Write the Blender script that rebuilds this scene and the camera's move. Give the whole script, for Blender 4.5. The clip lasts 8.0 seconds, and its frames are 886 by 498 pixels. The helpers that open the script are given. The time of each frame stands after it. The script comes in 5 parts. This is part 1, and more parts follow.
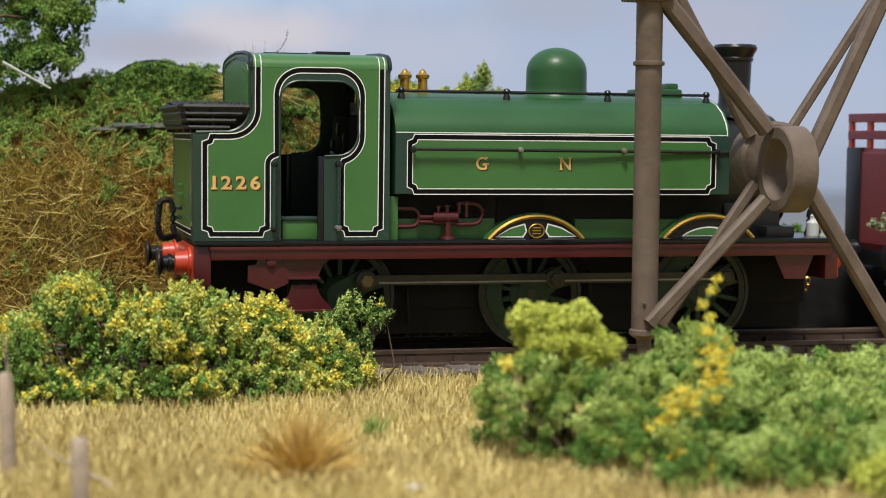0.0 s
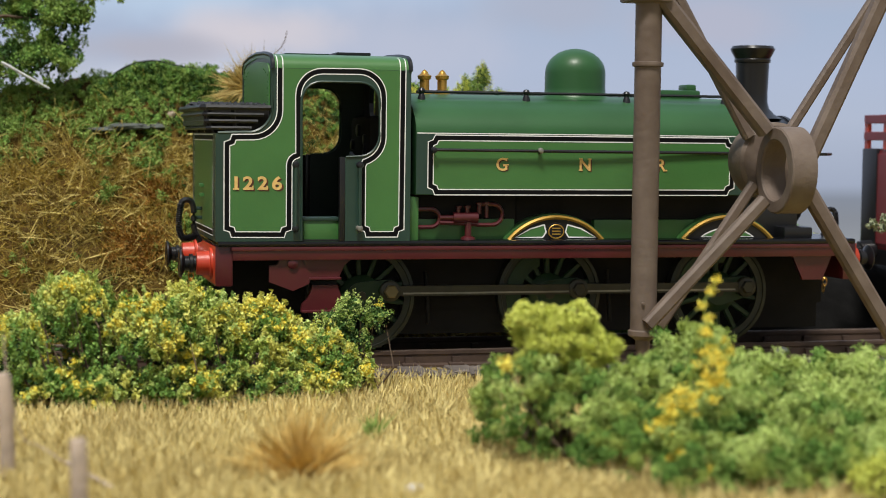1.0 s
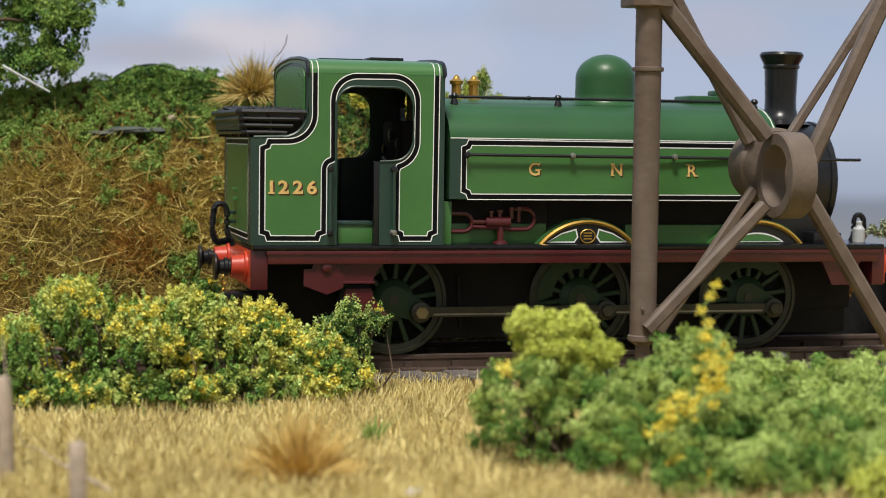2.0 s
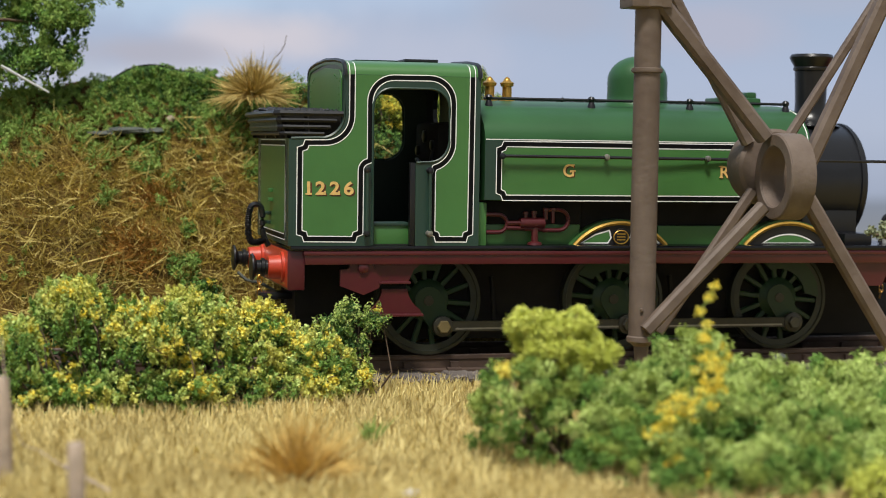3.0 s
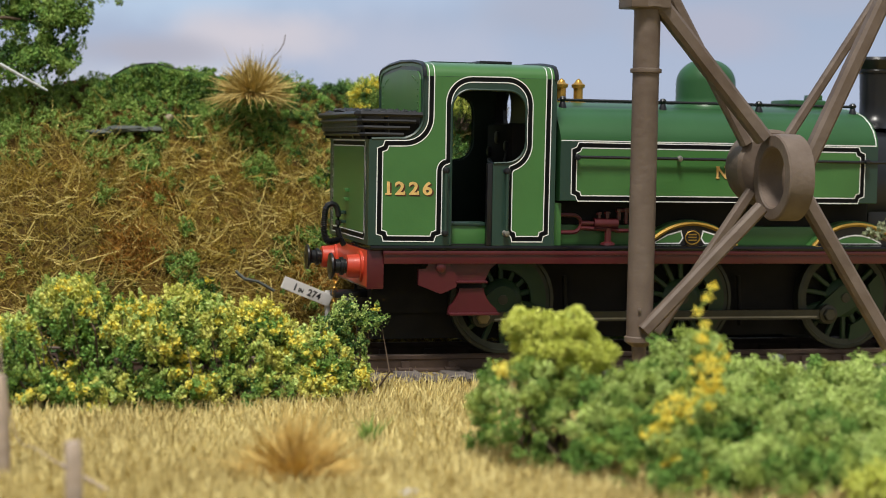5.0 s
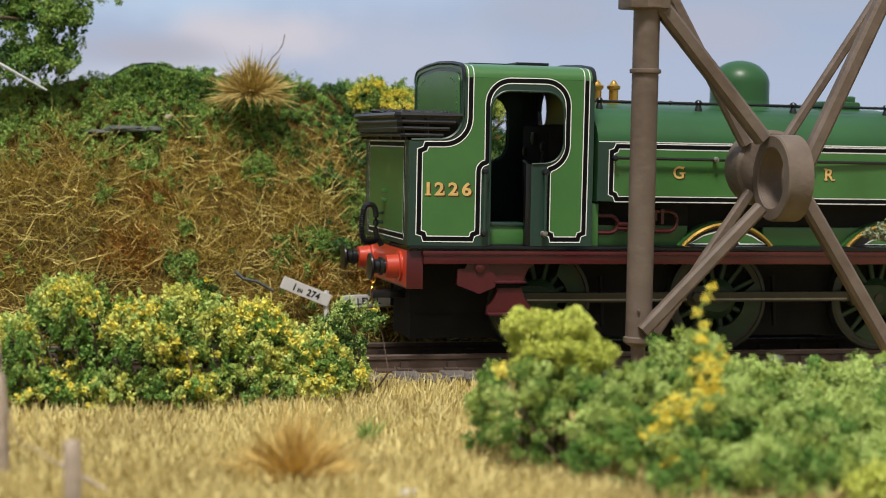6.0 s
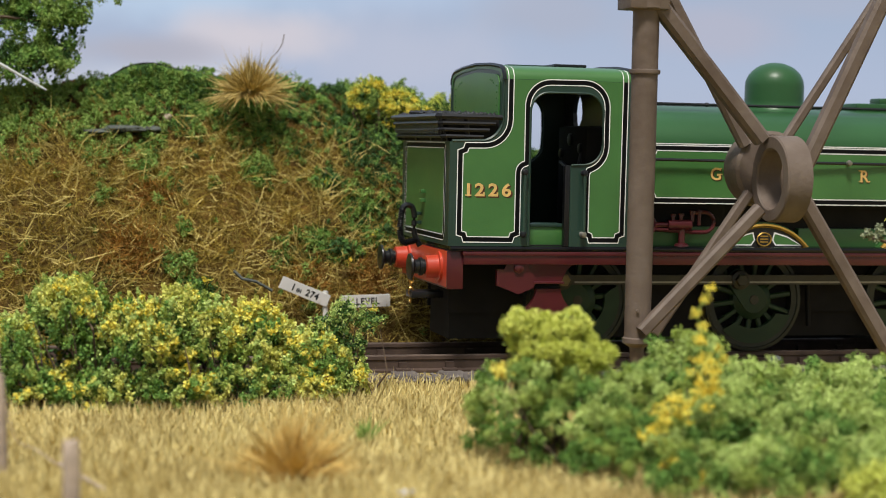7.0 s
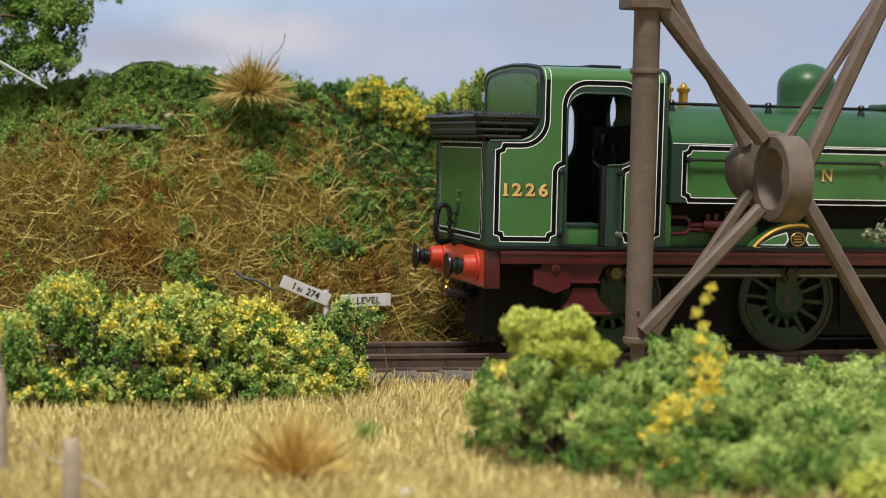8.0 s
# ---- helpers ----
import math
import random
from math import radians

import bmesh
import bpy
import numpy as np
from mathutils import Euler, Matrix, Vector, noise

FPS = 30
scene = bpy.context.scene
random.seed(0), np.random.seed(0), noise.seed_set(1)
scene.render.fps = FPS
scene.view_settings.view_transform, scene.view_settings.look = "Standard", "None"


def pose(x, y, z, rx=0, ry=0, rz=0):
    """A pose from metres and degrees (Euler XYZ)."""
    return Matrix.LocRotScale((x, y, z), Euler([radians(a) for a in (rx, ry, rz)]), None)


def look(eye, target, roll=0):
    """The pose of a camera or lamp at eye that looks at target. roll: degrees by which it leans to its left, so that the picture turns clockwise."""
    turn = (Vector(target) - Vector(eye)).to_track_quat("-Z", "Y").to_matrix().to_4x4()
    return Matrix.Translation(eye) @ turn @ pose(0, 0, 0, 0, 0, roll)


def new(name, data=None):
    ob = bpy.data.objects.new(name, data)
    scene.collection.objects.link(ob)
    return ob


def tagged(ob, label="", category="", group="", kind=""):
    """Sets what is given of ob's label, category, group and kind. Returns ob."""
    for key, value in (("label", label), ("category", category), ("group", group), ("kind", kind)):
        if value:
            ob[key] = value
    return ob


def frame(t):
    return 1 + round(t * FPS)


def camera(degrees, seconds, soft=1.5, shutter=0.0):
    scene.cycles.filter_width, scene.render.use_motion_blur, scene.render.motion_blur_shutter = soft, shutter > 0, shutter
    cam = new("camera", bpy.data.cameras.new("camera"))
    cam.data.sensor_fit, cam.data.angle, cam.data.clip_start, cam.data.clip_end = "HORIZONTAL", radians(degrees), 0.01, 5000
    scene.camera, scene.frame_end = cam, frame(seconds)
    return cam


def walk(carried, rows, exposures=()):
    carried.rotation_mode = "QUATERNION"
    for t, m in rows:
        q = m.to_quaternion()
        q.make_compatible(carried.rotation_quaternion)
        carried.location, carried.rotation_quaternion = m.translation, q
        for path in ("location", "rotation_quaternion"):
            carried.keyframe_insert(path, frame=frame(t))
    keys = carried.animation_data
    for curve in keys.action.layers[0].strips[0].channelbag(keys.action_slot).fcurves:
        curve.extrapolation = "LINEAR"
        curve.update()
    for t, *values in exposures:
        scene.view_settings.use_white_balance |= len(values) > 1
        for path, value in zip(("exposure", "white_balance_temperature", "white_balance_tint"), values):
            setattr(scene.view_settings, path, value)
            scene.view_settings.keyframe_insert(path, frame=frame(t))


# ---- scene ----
# A 4 mm scale model railway: all lengths below are in millimetres of the model, MM turns them into metres.
from mathutils.geometry import tessellate_polygon

MM = 0.001
EYE = Vector((-31.26, -291.40, 36.55)) * MM


def aim(yaw, pitch, roll):
    y, p = radians(yaw), radians(pitch)
    ahead = Vector((math.sin(y) * math.cos(p), math.cos(y) * math.cos(p), math.sin(p)))
    return look(EYE, EYE + ahead, roll)


cam = camera(29.15, 8.0, soft=0.8)
cam.data.dof.use_dof = True
cam.data.dof.focus_distance = 0.284
cam.data.dof.aperture_fstop = 30.0
walk(cam, [
    (0.0, aim(14.440, -3.785, 0.560)), (0.5, aim(14.450, -3.788, 0.598)), (1.0, aim(14.477, -3.765, 0.617)),
    (1.5, aim(14.481, -3.667, 0.702)), (3.0, aim(14.519, -3.589, 0.842)), (3.5, aim(14.549, -3.596, 0.881)),
    (4.0, aim(14.574, -3.597, 0.910)), (4.5, aim(14.584, -3.605, 0.990)), (6.0, aim(14.607, -3.594, 1.106)),
    (6.5, aim(14.643, -3.595, 1.175)), (7.0, aim(14.641, -3.582, 1.212)), (7.5, aim(14.644, -3.605, 1.237)),
    (8.0, aim(14.616, -3.606, 1.300))])

# travel of the train along the track, seconds and millimetres
TRAVEL = [(0.0, 0.0), (0.5, 1.05), (1.0, 3.70), (1.5, 6.46), (2.0, 9.43), (2.5, 12.53), (3.0, 15.72), (3.5, 18.92), (4.0, 22.25),
          (4.5, 25.80), (5.0, 29.30), (5.5, 32.75), (6.0, 36.16), (6.5, 39.68), (7.0, 43.26), (7.5, 46.25), (8.0, 49.61)]
R_WHEEL, R_CRANK, PHASE = 9.45, 4.9, 33.4
AXLES = (23.5, 57.0, 88.7)

# ---- light: white exhibition-hall light from above and in front of the layout ----
world = bpy.data.worlds.new("hall")
scene.world = world
world.use_nodes = True
bg = world.node_tree.nodes["Background"]
bg.inputs["Color"].default_value = (0.93, 0.97, 1.0, 1)
bg.inputs["Strength"].default_value = 0.38
sun = new("hall_light", bpy.data.lights.new("hall_light", "SUN"))
sun.data.energy, sun.data.angle, sun.data.color = 3.6, radians(12), (1.0, 0.955, 0.88)
sun.matrix_world = look((-0.22, -0.47, 1.0), (0, 0, 0))
scene.view_settings.exposure = 0.0


# ---- materials ----
def material(name, col, rough=0.5, metal=0.0, var=0.15, scale=300.0, bump=0.0, bump_scale=900.0, col2=None, island=False, coat=0.0, spec=0.5):
    m = bpy.data.materials.new(name)
    m.use_nodes = True
    nt = m.node_tree
    N, L = nt.nodes, nt.links
    b = N["Principled BSDF"]
    b.inputs["Roughness"].default_value, b.inputs["Metallic"].default_value = rough, metal
    b.inputs["Coat Weight"].default_value, b.inputs["Coat Roughness"].default_value = coat, 0.3
    b.inputs["Specular IOR Level"].default_value = spec
    tc = N.new("ShaderNodeTexCoord")
    n1, n2 = N.new("ShaderNodeTexNoise"), N.new("ShaderNodeTexNoise")
    n1.inputs["Scale"].default_value, n1.inputs["Detail"].default_value = scale, 4
    n2.inputs["Scale"].default_value, n2.inputs["Detail"].default_value = scale * 0.13, 3
    for n in (n1, n2):
        L.new(tc.outputs["Object"], n.inputs["Vector"])
    add = N.new("ShaderNodeMath")
    add.operation = "ADD"
    L.new(n1.outputs["Fac"], add.inputs[0])
    L.new(n2.outputs["Fac"], add.inputs[1])
    fac = add.outputs[0]
    if island:
        geo = N.new("ShaderNodeNewGeometry")
        a2 = N.new("ShaderNodeMath")
        a2.operation = "ADD"
        L.new(fac, a2.inputs[0])
        L.new(geo.outputs["Random Per Island"], a2.inputs[1])
        fac = a2.outputs[0]
    mr = N.new("ShaderNodeMapRange")
    lo, hi = (0.75, 2.05) if island else (0.65, 1.35)
    mr.inputs["From Min"].default_value, mr.inputs["From Max"].default_value = lo, hi
    L.new(fac, mr.inputs["Value"])
    mix = N.new("ShaderNodeMix")
    mix.data_type = "RGBA"
    c2 = col2 or [min(1, c * (1 + var)) for c in col]
    c1 = col if col2 else [c * (1 - var) for c in col]
    mix.inputs["A"].default_value, mix.inputs["B"].default_value = (*c1, 1), (*c2, 1)
    L.new(mr.outputs["Result"], mix.inputs["Factor"])
    L.new(mix.outputs["Result"], b.inputs["Base Color"])
    if bump:
        nb = N.new("ShaderNodeTexNoise")
        nb.inputs["Scale"].default_value, nb.inputs["Detail"].default_value = bump_scale, 5
        L.new(tc.outputs["Object"], nb.inputs["Vector"])
        bp = N.new("ShaderNodeBump")
        bp.inputs["Strength"].default_value, bp.inputs["Distance"].default_value = bump, 0.0004
        L.new(nb.outputs["Fac"], bp.inputs["Height"])
        L.new(bp.outputs["Normal"], b.inputs["Normal"])
    return m


GREEN = material("apple_green_paint", (0.058, 0.182, 0.046), 0.42, var=0.13, scale=120, bump=0.06, bump_scale=1500, coat=0.3)
DARK_GREEN = material("dark_green_paint", (0.018, 0.050, 0.037), 0.42, var=0.2, scale=120, bump=0.06, bump_scale=1500, coat=0.3)
TANK_GREEN = material("tank_green_paint", (0.028, 0.100, 0.034), 0.42, var=0.2, scale=90, bump=0.06, bump_scale=1200, coat=0.2, spec=0.3)
WHEEL_GREEN = material("wheel_green_paint", (0.014, 0.043, 0.016), 0.45, var=0.25, scale=300)
BLACK = material("black_paint", (0.011, 0.011, 0.013), 0.3, var=0.3, scale=200, bump=0.03)
SATIN = material("satin_blue_black", (0.012, 0.013, 0.017), 0.34, var=0.25, scale=200, bump=0.04)
# near-black; carries the gloom of cab, firebox and underside in its colour
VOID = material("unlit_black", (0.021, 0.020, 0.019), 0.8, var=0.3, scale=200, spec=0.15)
WHITE = material("white_lining", (0.88, 0.89, 0.88), 0.45, var=0.06)
LINE_BLACK = material("black_lining", (0.004, 0.004, 0.005), 0.5, var=0.2, spec=0.15)
GLOSS = material("gloss_black", (0.005, 0.005, 0.007), 0.2, var=0.2, scale=200, bump=0.02)
GOLD = material("gold_transfer", (0.80, 0.53, 0.19), 0.4, var=0.25, scale=1500)
SHADE_RED = material("letter_shade", (0.10, 0.03, 0.015), 0.5, var=0.2)
BRASS = material("brass", (0.72, 0.42, 0.10), 0.3, metal=0.85, var=0.2, scale=700)
BRASS_DULL = material("beading_brass", (0.5, 0.3, 0.05), 0.4, metal=0.4, var=0.2, scale=700)
MAROON = material("maroon_paint", (0.083, 0.011, 0.015), 0.3, var=0.22, scale=200, bump=0.06, coat=0.35)
BEAM_RED = material("vermilion_paint", (0.56, 0.055, 0.022), 0.38, var=0.15, scale=200, bump=0.06, coat=0.35)
STEEL = material("worn_steel", (0.32, 0.31, 0.28), 0.4, metal=0.7, var=0.25, scale=500)
ROD = material("olive_rod_steel", (0.055, 0.052, 0.036), 0.42, metal=0.15, var=0.25, scale=500)
TYRE = material("tyre_steel", (0.035, 0.04, 0.03), 0.42, metal=0.2, var=0.3, scale=500)
PIN = material("crank_pin_bronze", (0.24, 0.19, 0.09), 0.4, metal=0.4, var=0.25, scale=500)
# black of the added mound: the deep shade behind the track as colour
SHADE_GROUND = material("shade_black_ground", (0.008, 0.008, 0.008), 0.95, var=0.4, scale=500, bump=0.6, spec=0.1)
COAL = material("coal", (0.03, 0.03, 0.033), 0.35, var=0.5, scale=900, bump=0.6, bump_scale=1500)
LAMP_WHITE = material("lamp_white", (0.6, 0.62, 0.62), 0.35, var=0.1)
RAIL = material("rusty_rail", (0.085, 0.055, 0.042), 0.6, metal=0.1, var=0.3, scale=500, bump=0.2)
RAIL_TOP = material("rail_head", (0.20, 0.15, 0.12), 0.45, metal=0.35, var=0.3, scale=500)
SLEEPER = material("weathered_sleeper", (0.15, 0.128, 0.115), 0.85, var=0.3, scale=600, bump=0.4)
STONE_I = material("ballast_stone", (0.07, 0.06, 0.055), 0.9, col2=(0.24, 0.21, 0.19), scale=700, island=True)
TOWER = material("brown_iron_paint", (0.105, 0.072, 0.053), 0.6, col2=(0.20, 0.155, 0.125), scale=230, bump=0.3, bump_scale=900)
SOIL = material("brown_earth", (0.035, 0.022, 0.006), 0.95, col2=(0.18, 0.10, 0.012), scale=150, bump=0.8, bump_scale=700)
STRAW = material("straw_fibre", (0.34, 0.24, 0.07), 0.8, col2=(0.95, 0.82, 0.37), scale=110, island=True)
FIELD = material("straw_field", (0.20, 0.14, 0.04), 0.95, col2=(0.46, 0.36, 0.12), scale=300, bump=0.8, bump_scale=900)
DEAD = material("dead_bracken", (0.085, 0.060, 0.007), 0.8, col2=(0.50, 0.37, 0.065), scale=150, island=True)
TUFT = material("tan_tuft", (0.44, 0.26, 0.045), 0.8, col2=(0.95, 0.72, 0.26), scale=150, island=True)
LEAF = material("leaf_green", (0.06, 0.16, 0.025), 0.8, col2=(0.25, 0.44, 0.085), scale=130, island=True)
# dark leaves; also the painted shade inside bushes and between creepers
LEAF_DARK_SHADE = material("leaf_dark_shade", (0.018, 0.062, 0.018), 0.8, col2=(0.085, 0.19, 0.035), scale=130, island=True)
LEAF_SAGE = material("leaf_sage", (0.26, 0.36, 0.075), 0.85, col2=(0.68, 0.82, 0.27), scale=130, island=True)
LEAF_LIME = material("leaf_lime", (0.42, 0.48, 0.05), 0.85, col2=(0.78, 0.82, 0.20), scale=130, island=True)
LEAF_OLIVE = material("leaf_olive", (0.17, 0.25, 0.035), 0.85, col2=(0.45, 0.55, 0.12), scale=130, island=True)
FLOWER = material("yellow_flower", (0.82, 0.60, 0.02), 0.8, col2=(0.96, 0.90, 0.20), scale=130, island=True)
BANK_TUFT = material("bank_tuft_tan", (0.27, 0.19, 0.045), 0.8, col2=(0.76, 0.59, 0.22), scale=150, island=True)
LITTER = material("rust_litter", (0.14, 0.062, 0.008), 0.85, col2=(0.50, 0.26, 0.045), scale=150, island=True)
STEM = material("straw_stem", (0.26, 0.20, 0.035), 0.75, col2=(0.76, 0.62, 0.21), scale=110, island=True)
LEAF_FRESH = material("leaf_fresh", (0.10, 0.21, 0.03), 0.8, col2=(0.36, 0.50, 0.12), scale=130, island=True)
LEAF_LEMON = material("leaf_lemon", (0.42, 0.46, 0.06), 0.8, col2=(0.82, 0.80, 0.22), scale=130, island=True)
LEAF_GREY = material("leaf_grey", (0.20, 0.23, 0.13), 0.85, col2=(0.40, 0.44, 0.28), scale=130, island=True)
TWIG = material("twig", (0.13, 0.09, 0.06), 0.85, var=0.3, scale=500)
WOOD = material("grey_fence_wood", (0.50, 0.40, 0.32), 0.85, var=0.25, scale=400, bump=0.5, bump_scale=900)
ROCK = material("slate_rock", (0.085, 0.095, 0.085), 0.8, var=0.4, scale=300, bump=0.8, bump_scale=600)
SIGN = material("sign_white", (0.70, 0.68, 0.66), 0.6, var=0.08, scale=500)
WAGON_RED = material("wagon_red_brown", (0.21, 0.020, 0.022), 0.4, var=0.2, scale=150, bump=0.08, coat=0.2)
INK = material("sign_black", (0.02, 0.02, 0.02), 0.6)


# ---- mesh helpers ----
def finish(name, bm, mat, parent=None, label="", smooth=False):
    me = bpy.data.meshes.new(name)
    bmesh.ops.recalc_face_normals(bm, faces=bm.faces)
    bm.to_mesh(me)
    bm.free()
    me.transform(Matrix.Scale(MM, 4))
    if smooth:
        me.shade_smooth()
        me.set_sharp_from_angle(angle=radians(38))
    me.materials.append(mat)
    ob = new(name, me)
    if parent:
        ob.parent = parent
    if label:
        ob["label"] = label
    return ob


def part(name, bm, mat, parent, label="", smooth=True):
    return finish(name, bm, mat, parent, label, smooth)


def thing(name, x=0, y=0, z=0):
    ob = new(name)
    ob.empty_display_size = 0.005
    ob.location = (x * MM, y * MM, z * MM)
    return ob


def box(x0, x1, y0, y1, z0, z1, bevel=0.0, bm=None):
    own = bm is None
    bm = bm or bmesh.new()
    vs = [bm.verts.new((x, y, z)) for x in (x0, x1) for y in (y0, y1) for z in (z0, z1)]
    fs = [bm.faces.new([vs[i] for i in q]) for q in ((0, 1, 3, 2), (4, 6, 7, 5), (0, 4, 5, 1), (2, 3, 7, 6), (0, 2, 6, 4), (1, 5, 7, 3))]
    if bevel and own:
        bmesh.ops.bevel(bm, geom=bm.edges[:], offset=bevel, segments=2, affect="EDGES", profile=0.6)
    return bm


def lathe(profile, seg=24, bm=None, m=None):
    """profile: (radius, height) pairs turned about the z axis; m places it."""
    bm = bm or bmesh.new()
    m = m or Matrix()
    rings = []
    for r, h in profile:
        if r < 1e-6:
            rings.append([bm.verts.new(m @ Vector((0, 0, h)))])
        else:
            rings.append([bm.verts.new(m @ Vector((r * math.cos(2 * math.pi * k / seg), r * math.sin(2 * math.pi * k / seg), h))) for k in range(seg)])
    for a, b in zip(rings, rings[1:]):
        for k in range(seg):
            q = [a[k % len(a)], a[(k + 1) % len(a)], b[(k + 1) % len(b)], b[k % len(b)]]
            q = list(dict.fromkeys(q))
            if len(q) > 2:
                bm.faces.new(q)
    for ring, flip in ((rings[0], True), (rings[-1], False)):
        if len(ring) > 2:
            bm.faces.new(ring[::-1] if flip else ring)
    return bm


def along(p, q):
    """Places a z axis at p, pointing to q."""
    d = Vector(q) - Vector(p)
    return Matrix.Translation(p) @ d.to_track_quat("Z", "Y").to_matrix().to_4x4(), d.length


def rod(p, q, r, seg=8, bm=None, r2=None):
    m, n = along(p, q)
    return lathe([(r, 0), (r2 if r2 is not None else r, n)], seg, bm, m)


def tube(path, r, seg=8, bm=None, closed=False):
    bm = bm or bmesh.new()
    pts = [Vector(p) for p in path]
    n = len(pts)
    rings = []
    for i, p in enumerate(pts):
        a = pts[(i - 1) % n] if closed or i else p
        b = pts[(i + 1) % n] if closed or i < n - 1 else p
        q = (b - a).to_track_quat("Z", "Y")
        rings.append([bm.verts.new(p + q @ Vector((r * math.cos(2 * math.pi * k / seg), r * math.sin(2 * math.pi * k / seg), 0))) for k in range(seg)])
    for i in range(n if closed else n - 1):
        a, b = rings[i], rings[(i + 1) % n]
        off = 0
        if closed and i == n - 1:
            off = min(range(seg), key=lambda s: (a[0].co - b[s].co).length)
        for k in range(seg):
            bm.faces.new([a[k], a[(k + 1) % seg], b[(k + 1 + off) % seg], b[(k + off) % seg]])
    if not closed:
        bm.faces.new(rings[0][::-1])
        bm.faces.new(rings[-1])
    return bm


def flowing(path, n=5):
    """A smooth curve through the points."""
    P = [Vector(p) for p in path]
    P = [P[0] * 2 - P[1]] + P + [P[-1] * 2 - P[-2]]
    out = []
    for a, b, c, d in zip(P, P[1:], P[2:], P[3:]):
        for k in range(n):
            t = k / n
            out.append(0.5 * (2 * b + (c - a) * t + (2 * a - 5 * b + 4 * c - d) * t * t + (3 * b - a - 3 * c + d) * t ** 3))
    return out + [P[-2]]


def beam(p, q, w, h, bm=None):
    """A rectangular bar from p to q with chamfered edges."""
    m, n = along(p, q)
    c = 0.22 * min(w, h)
    sec = [(-w / 2 + c, -h / 2), (w / 2 - c, -h / 2), (w / 2, -h / 2 + c), (w / 2, h / 2 - c), (w / 2 - c, h / 2), (-w / 2 + c, h / 2), (-w / 2, h / 2 - c), (-w / 2, -h / 2 + c)]
    bm = bm or bmesh.new()
    a = [bm.verts.new(m @ Vector((x, y, 0))) for x, y in sec]
    b = [bm.verts.new(m @ Vector((x, y, n))) for x, y in sec]
    for k in range(8):
        bm.faces.new([a[k], a[(k + 1) % 8], b[(k + 1) % 8], b[k]])
    bm.faces.new(a[::-1])
    bm.faces.new(b)
    return bm


def plate(outer, holes, place, thick, bm=None):
    """A flat plate with holes; place(u, v, w) gives the point, w runs through the thickness."""
    bm = bm or bmesh.new()
    loops = [outer, *holes]
    flat = [p for lp in loops for p in lp]
    tris = tessellate_polygon([[Vector((u, v, 0)) for u, v in lp] for lp in loops])
    a = [bm.verts.new(place(u, v, 0)) for u, v in flat]
    b = [bm.verts.new(place(u, v, thick)) for u, v in flat]
    for t in tris:
        if len(set(t)) == 3:
            bm.faces.new([a[i] for i in t])
            bm.faces.new([b[i] for i in reversed(t)])
    start = 0
    for lp in loops:
        n = len(lp)
        for k in range(n):
            i, j = start + k, start + (k + 1) % n
            bm.faces.new([a[i], a[j], b[j], b[i]])
        start += n
    return bm


def arc(cx, cz, r, a0, a1, n=8, rz=None):
    return [(cx + r * math.cos(radians(a0 + (a1 - a0) * k / n)), cz + (rz or r) * math.sin(radians(a0 + (a1 - a0) * k / n))) for k in range(n + 1)]


def offset_path(path, d, closed):
    out, n = [], len(path)
    for i, (x, z) in enumerate(path):
        p = path[(i - 1) % n] if closed or i else None
        q = path[(i + 1) % n] if closed or i < n - 1 else None
        dirs = []
        if p:
            dirs.append(Vector((x - p[0], z - p[1])).normalized())
        if q:
            dirs.append(Vector((q[0] - x, q[1] - z)).normalized())
        nrm = sum((Vector((-v.y, v.x)) for v in dirs), Vector((0, 0))).normalized()
        k = max(0.6, nrm.dot(Vector((-dirs[0].y, dirs[0].x))))
        out.append((x + nrm.x * d / k, z + nrm.y * d / k))
    return out


def stripe(path, d, w, place, closed=False, bm=None, thick=0.03):
    """A painted line of width w, d to the side of a path."""
    bm = bm or bmesh.new()
    a, b = offset_path(path, d - w / 2, closed), offset_path(path, d + w / 2, closed)
    va, vb = [bm.verts.new(place(u, v, thick)) for u, v in a], [bm.verts.new(place(u, v, thick)) for u, v in b]
    n = len(path)
    for i in range(n if closed else n - 1):
        j = (i + 1) % n
        bm.faces.new([va[i], va[j], vb[j], vb[i]])
    return bm


def letters(text, size, place_m, mat, name, parent, label="", depth=0.03, squeeze=1.0, bold=0.0):
    cu = bpy.data.curves.new(name, "FONT")
    cu.body, cu.size, cu.extrude, cu.align_x = text, size, depth, "CENTER"
    cu.offset, cu.space_character = bold, 1.0 + 2.6 * max(0, bold) if len(text) > 1 and bold else 1.0
    tmp = bpy.data.objects.new(name, cu)
    scene.collection.objects.link(tmp)
    me = bpy.data.meshes.new_from_object(tmp.evaluated_get(bpy.context.evaluated_depsgraph_get()))
    bpy.data.objects.remove(tmp)
    me.transform(Matrix.Scale(MM, 4) @ place_m @ Matrix.Diagonal((squeeze, 1, 1, 1)))
    me.materials.clear()
    me.materials.append(mat)
    ob = new(name, me)
    ob.parent = parent
    if label:
        ob["label"] = label
    return ob


RNG = np.random.default_rng(7)


def raw_mesh(name, verts, quads, tris, mat, parent=None, label=""):
    me = bpy.data.meshes.new(name)
    faces = [list(map(int, q)) for q in quads] + [list(map(int, q)) for q in tris]
    me.from_pydata((np.asarray(verts) * MM).tolist(), [], faces)
    me.materials.append(mat)
    ob = new(name, me)
    if parent:
        ob.parent = parent
    if label:
        ob["label"] = label
    return ob


def unit(v):
    return v / np.maximum(np.linalg.norm(v, axis=1, keepdims=True), 1e-9)


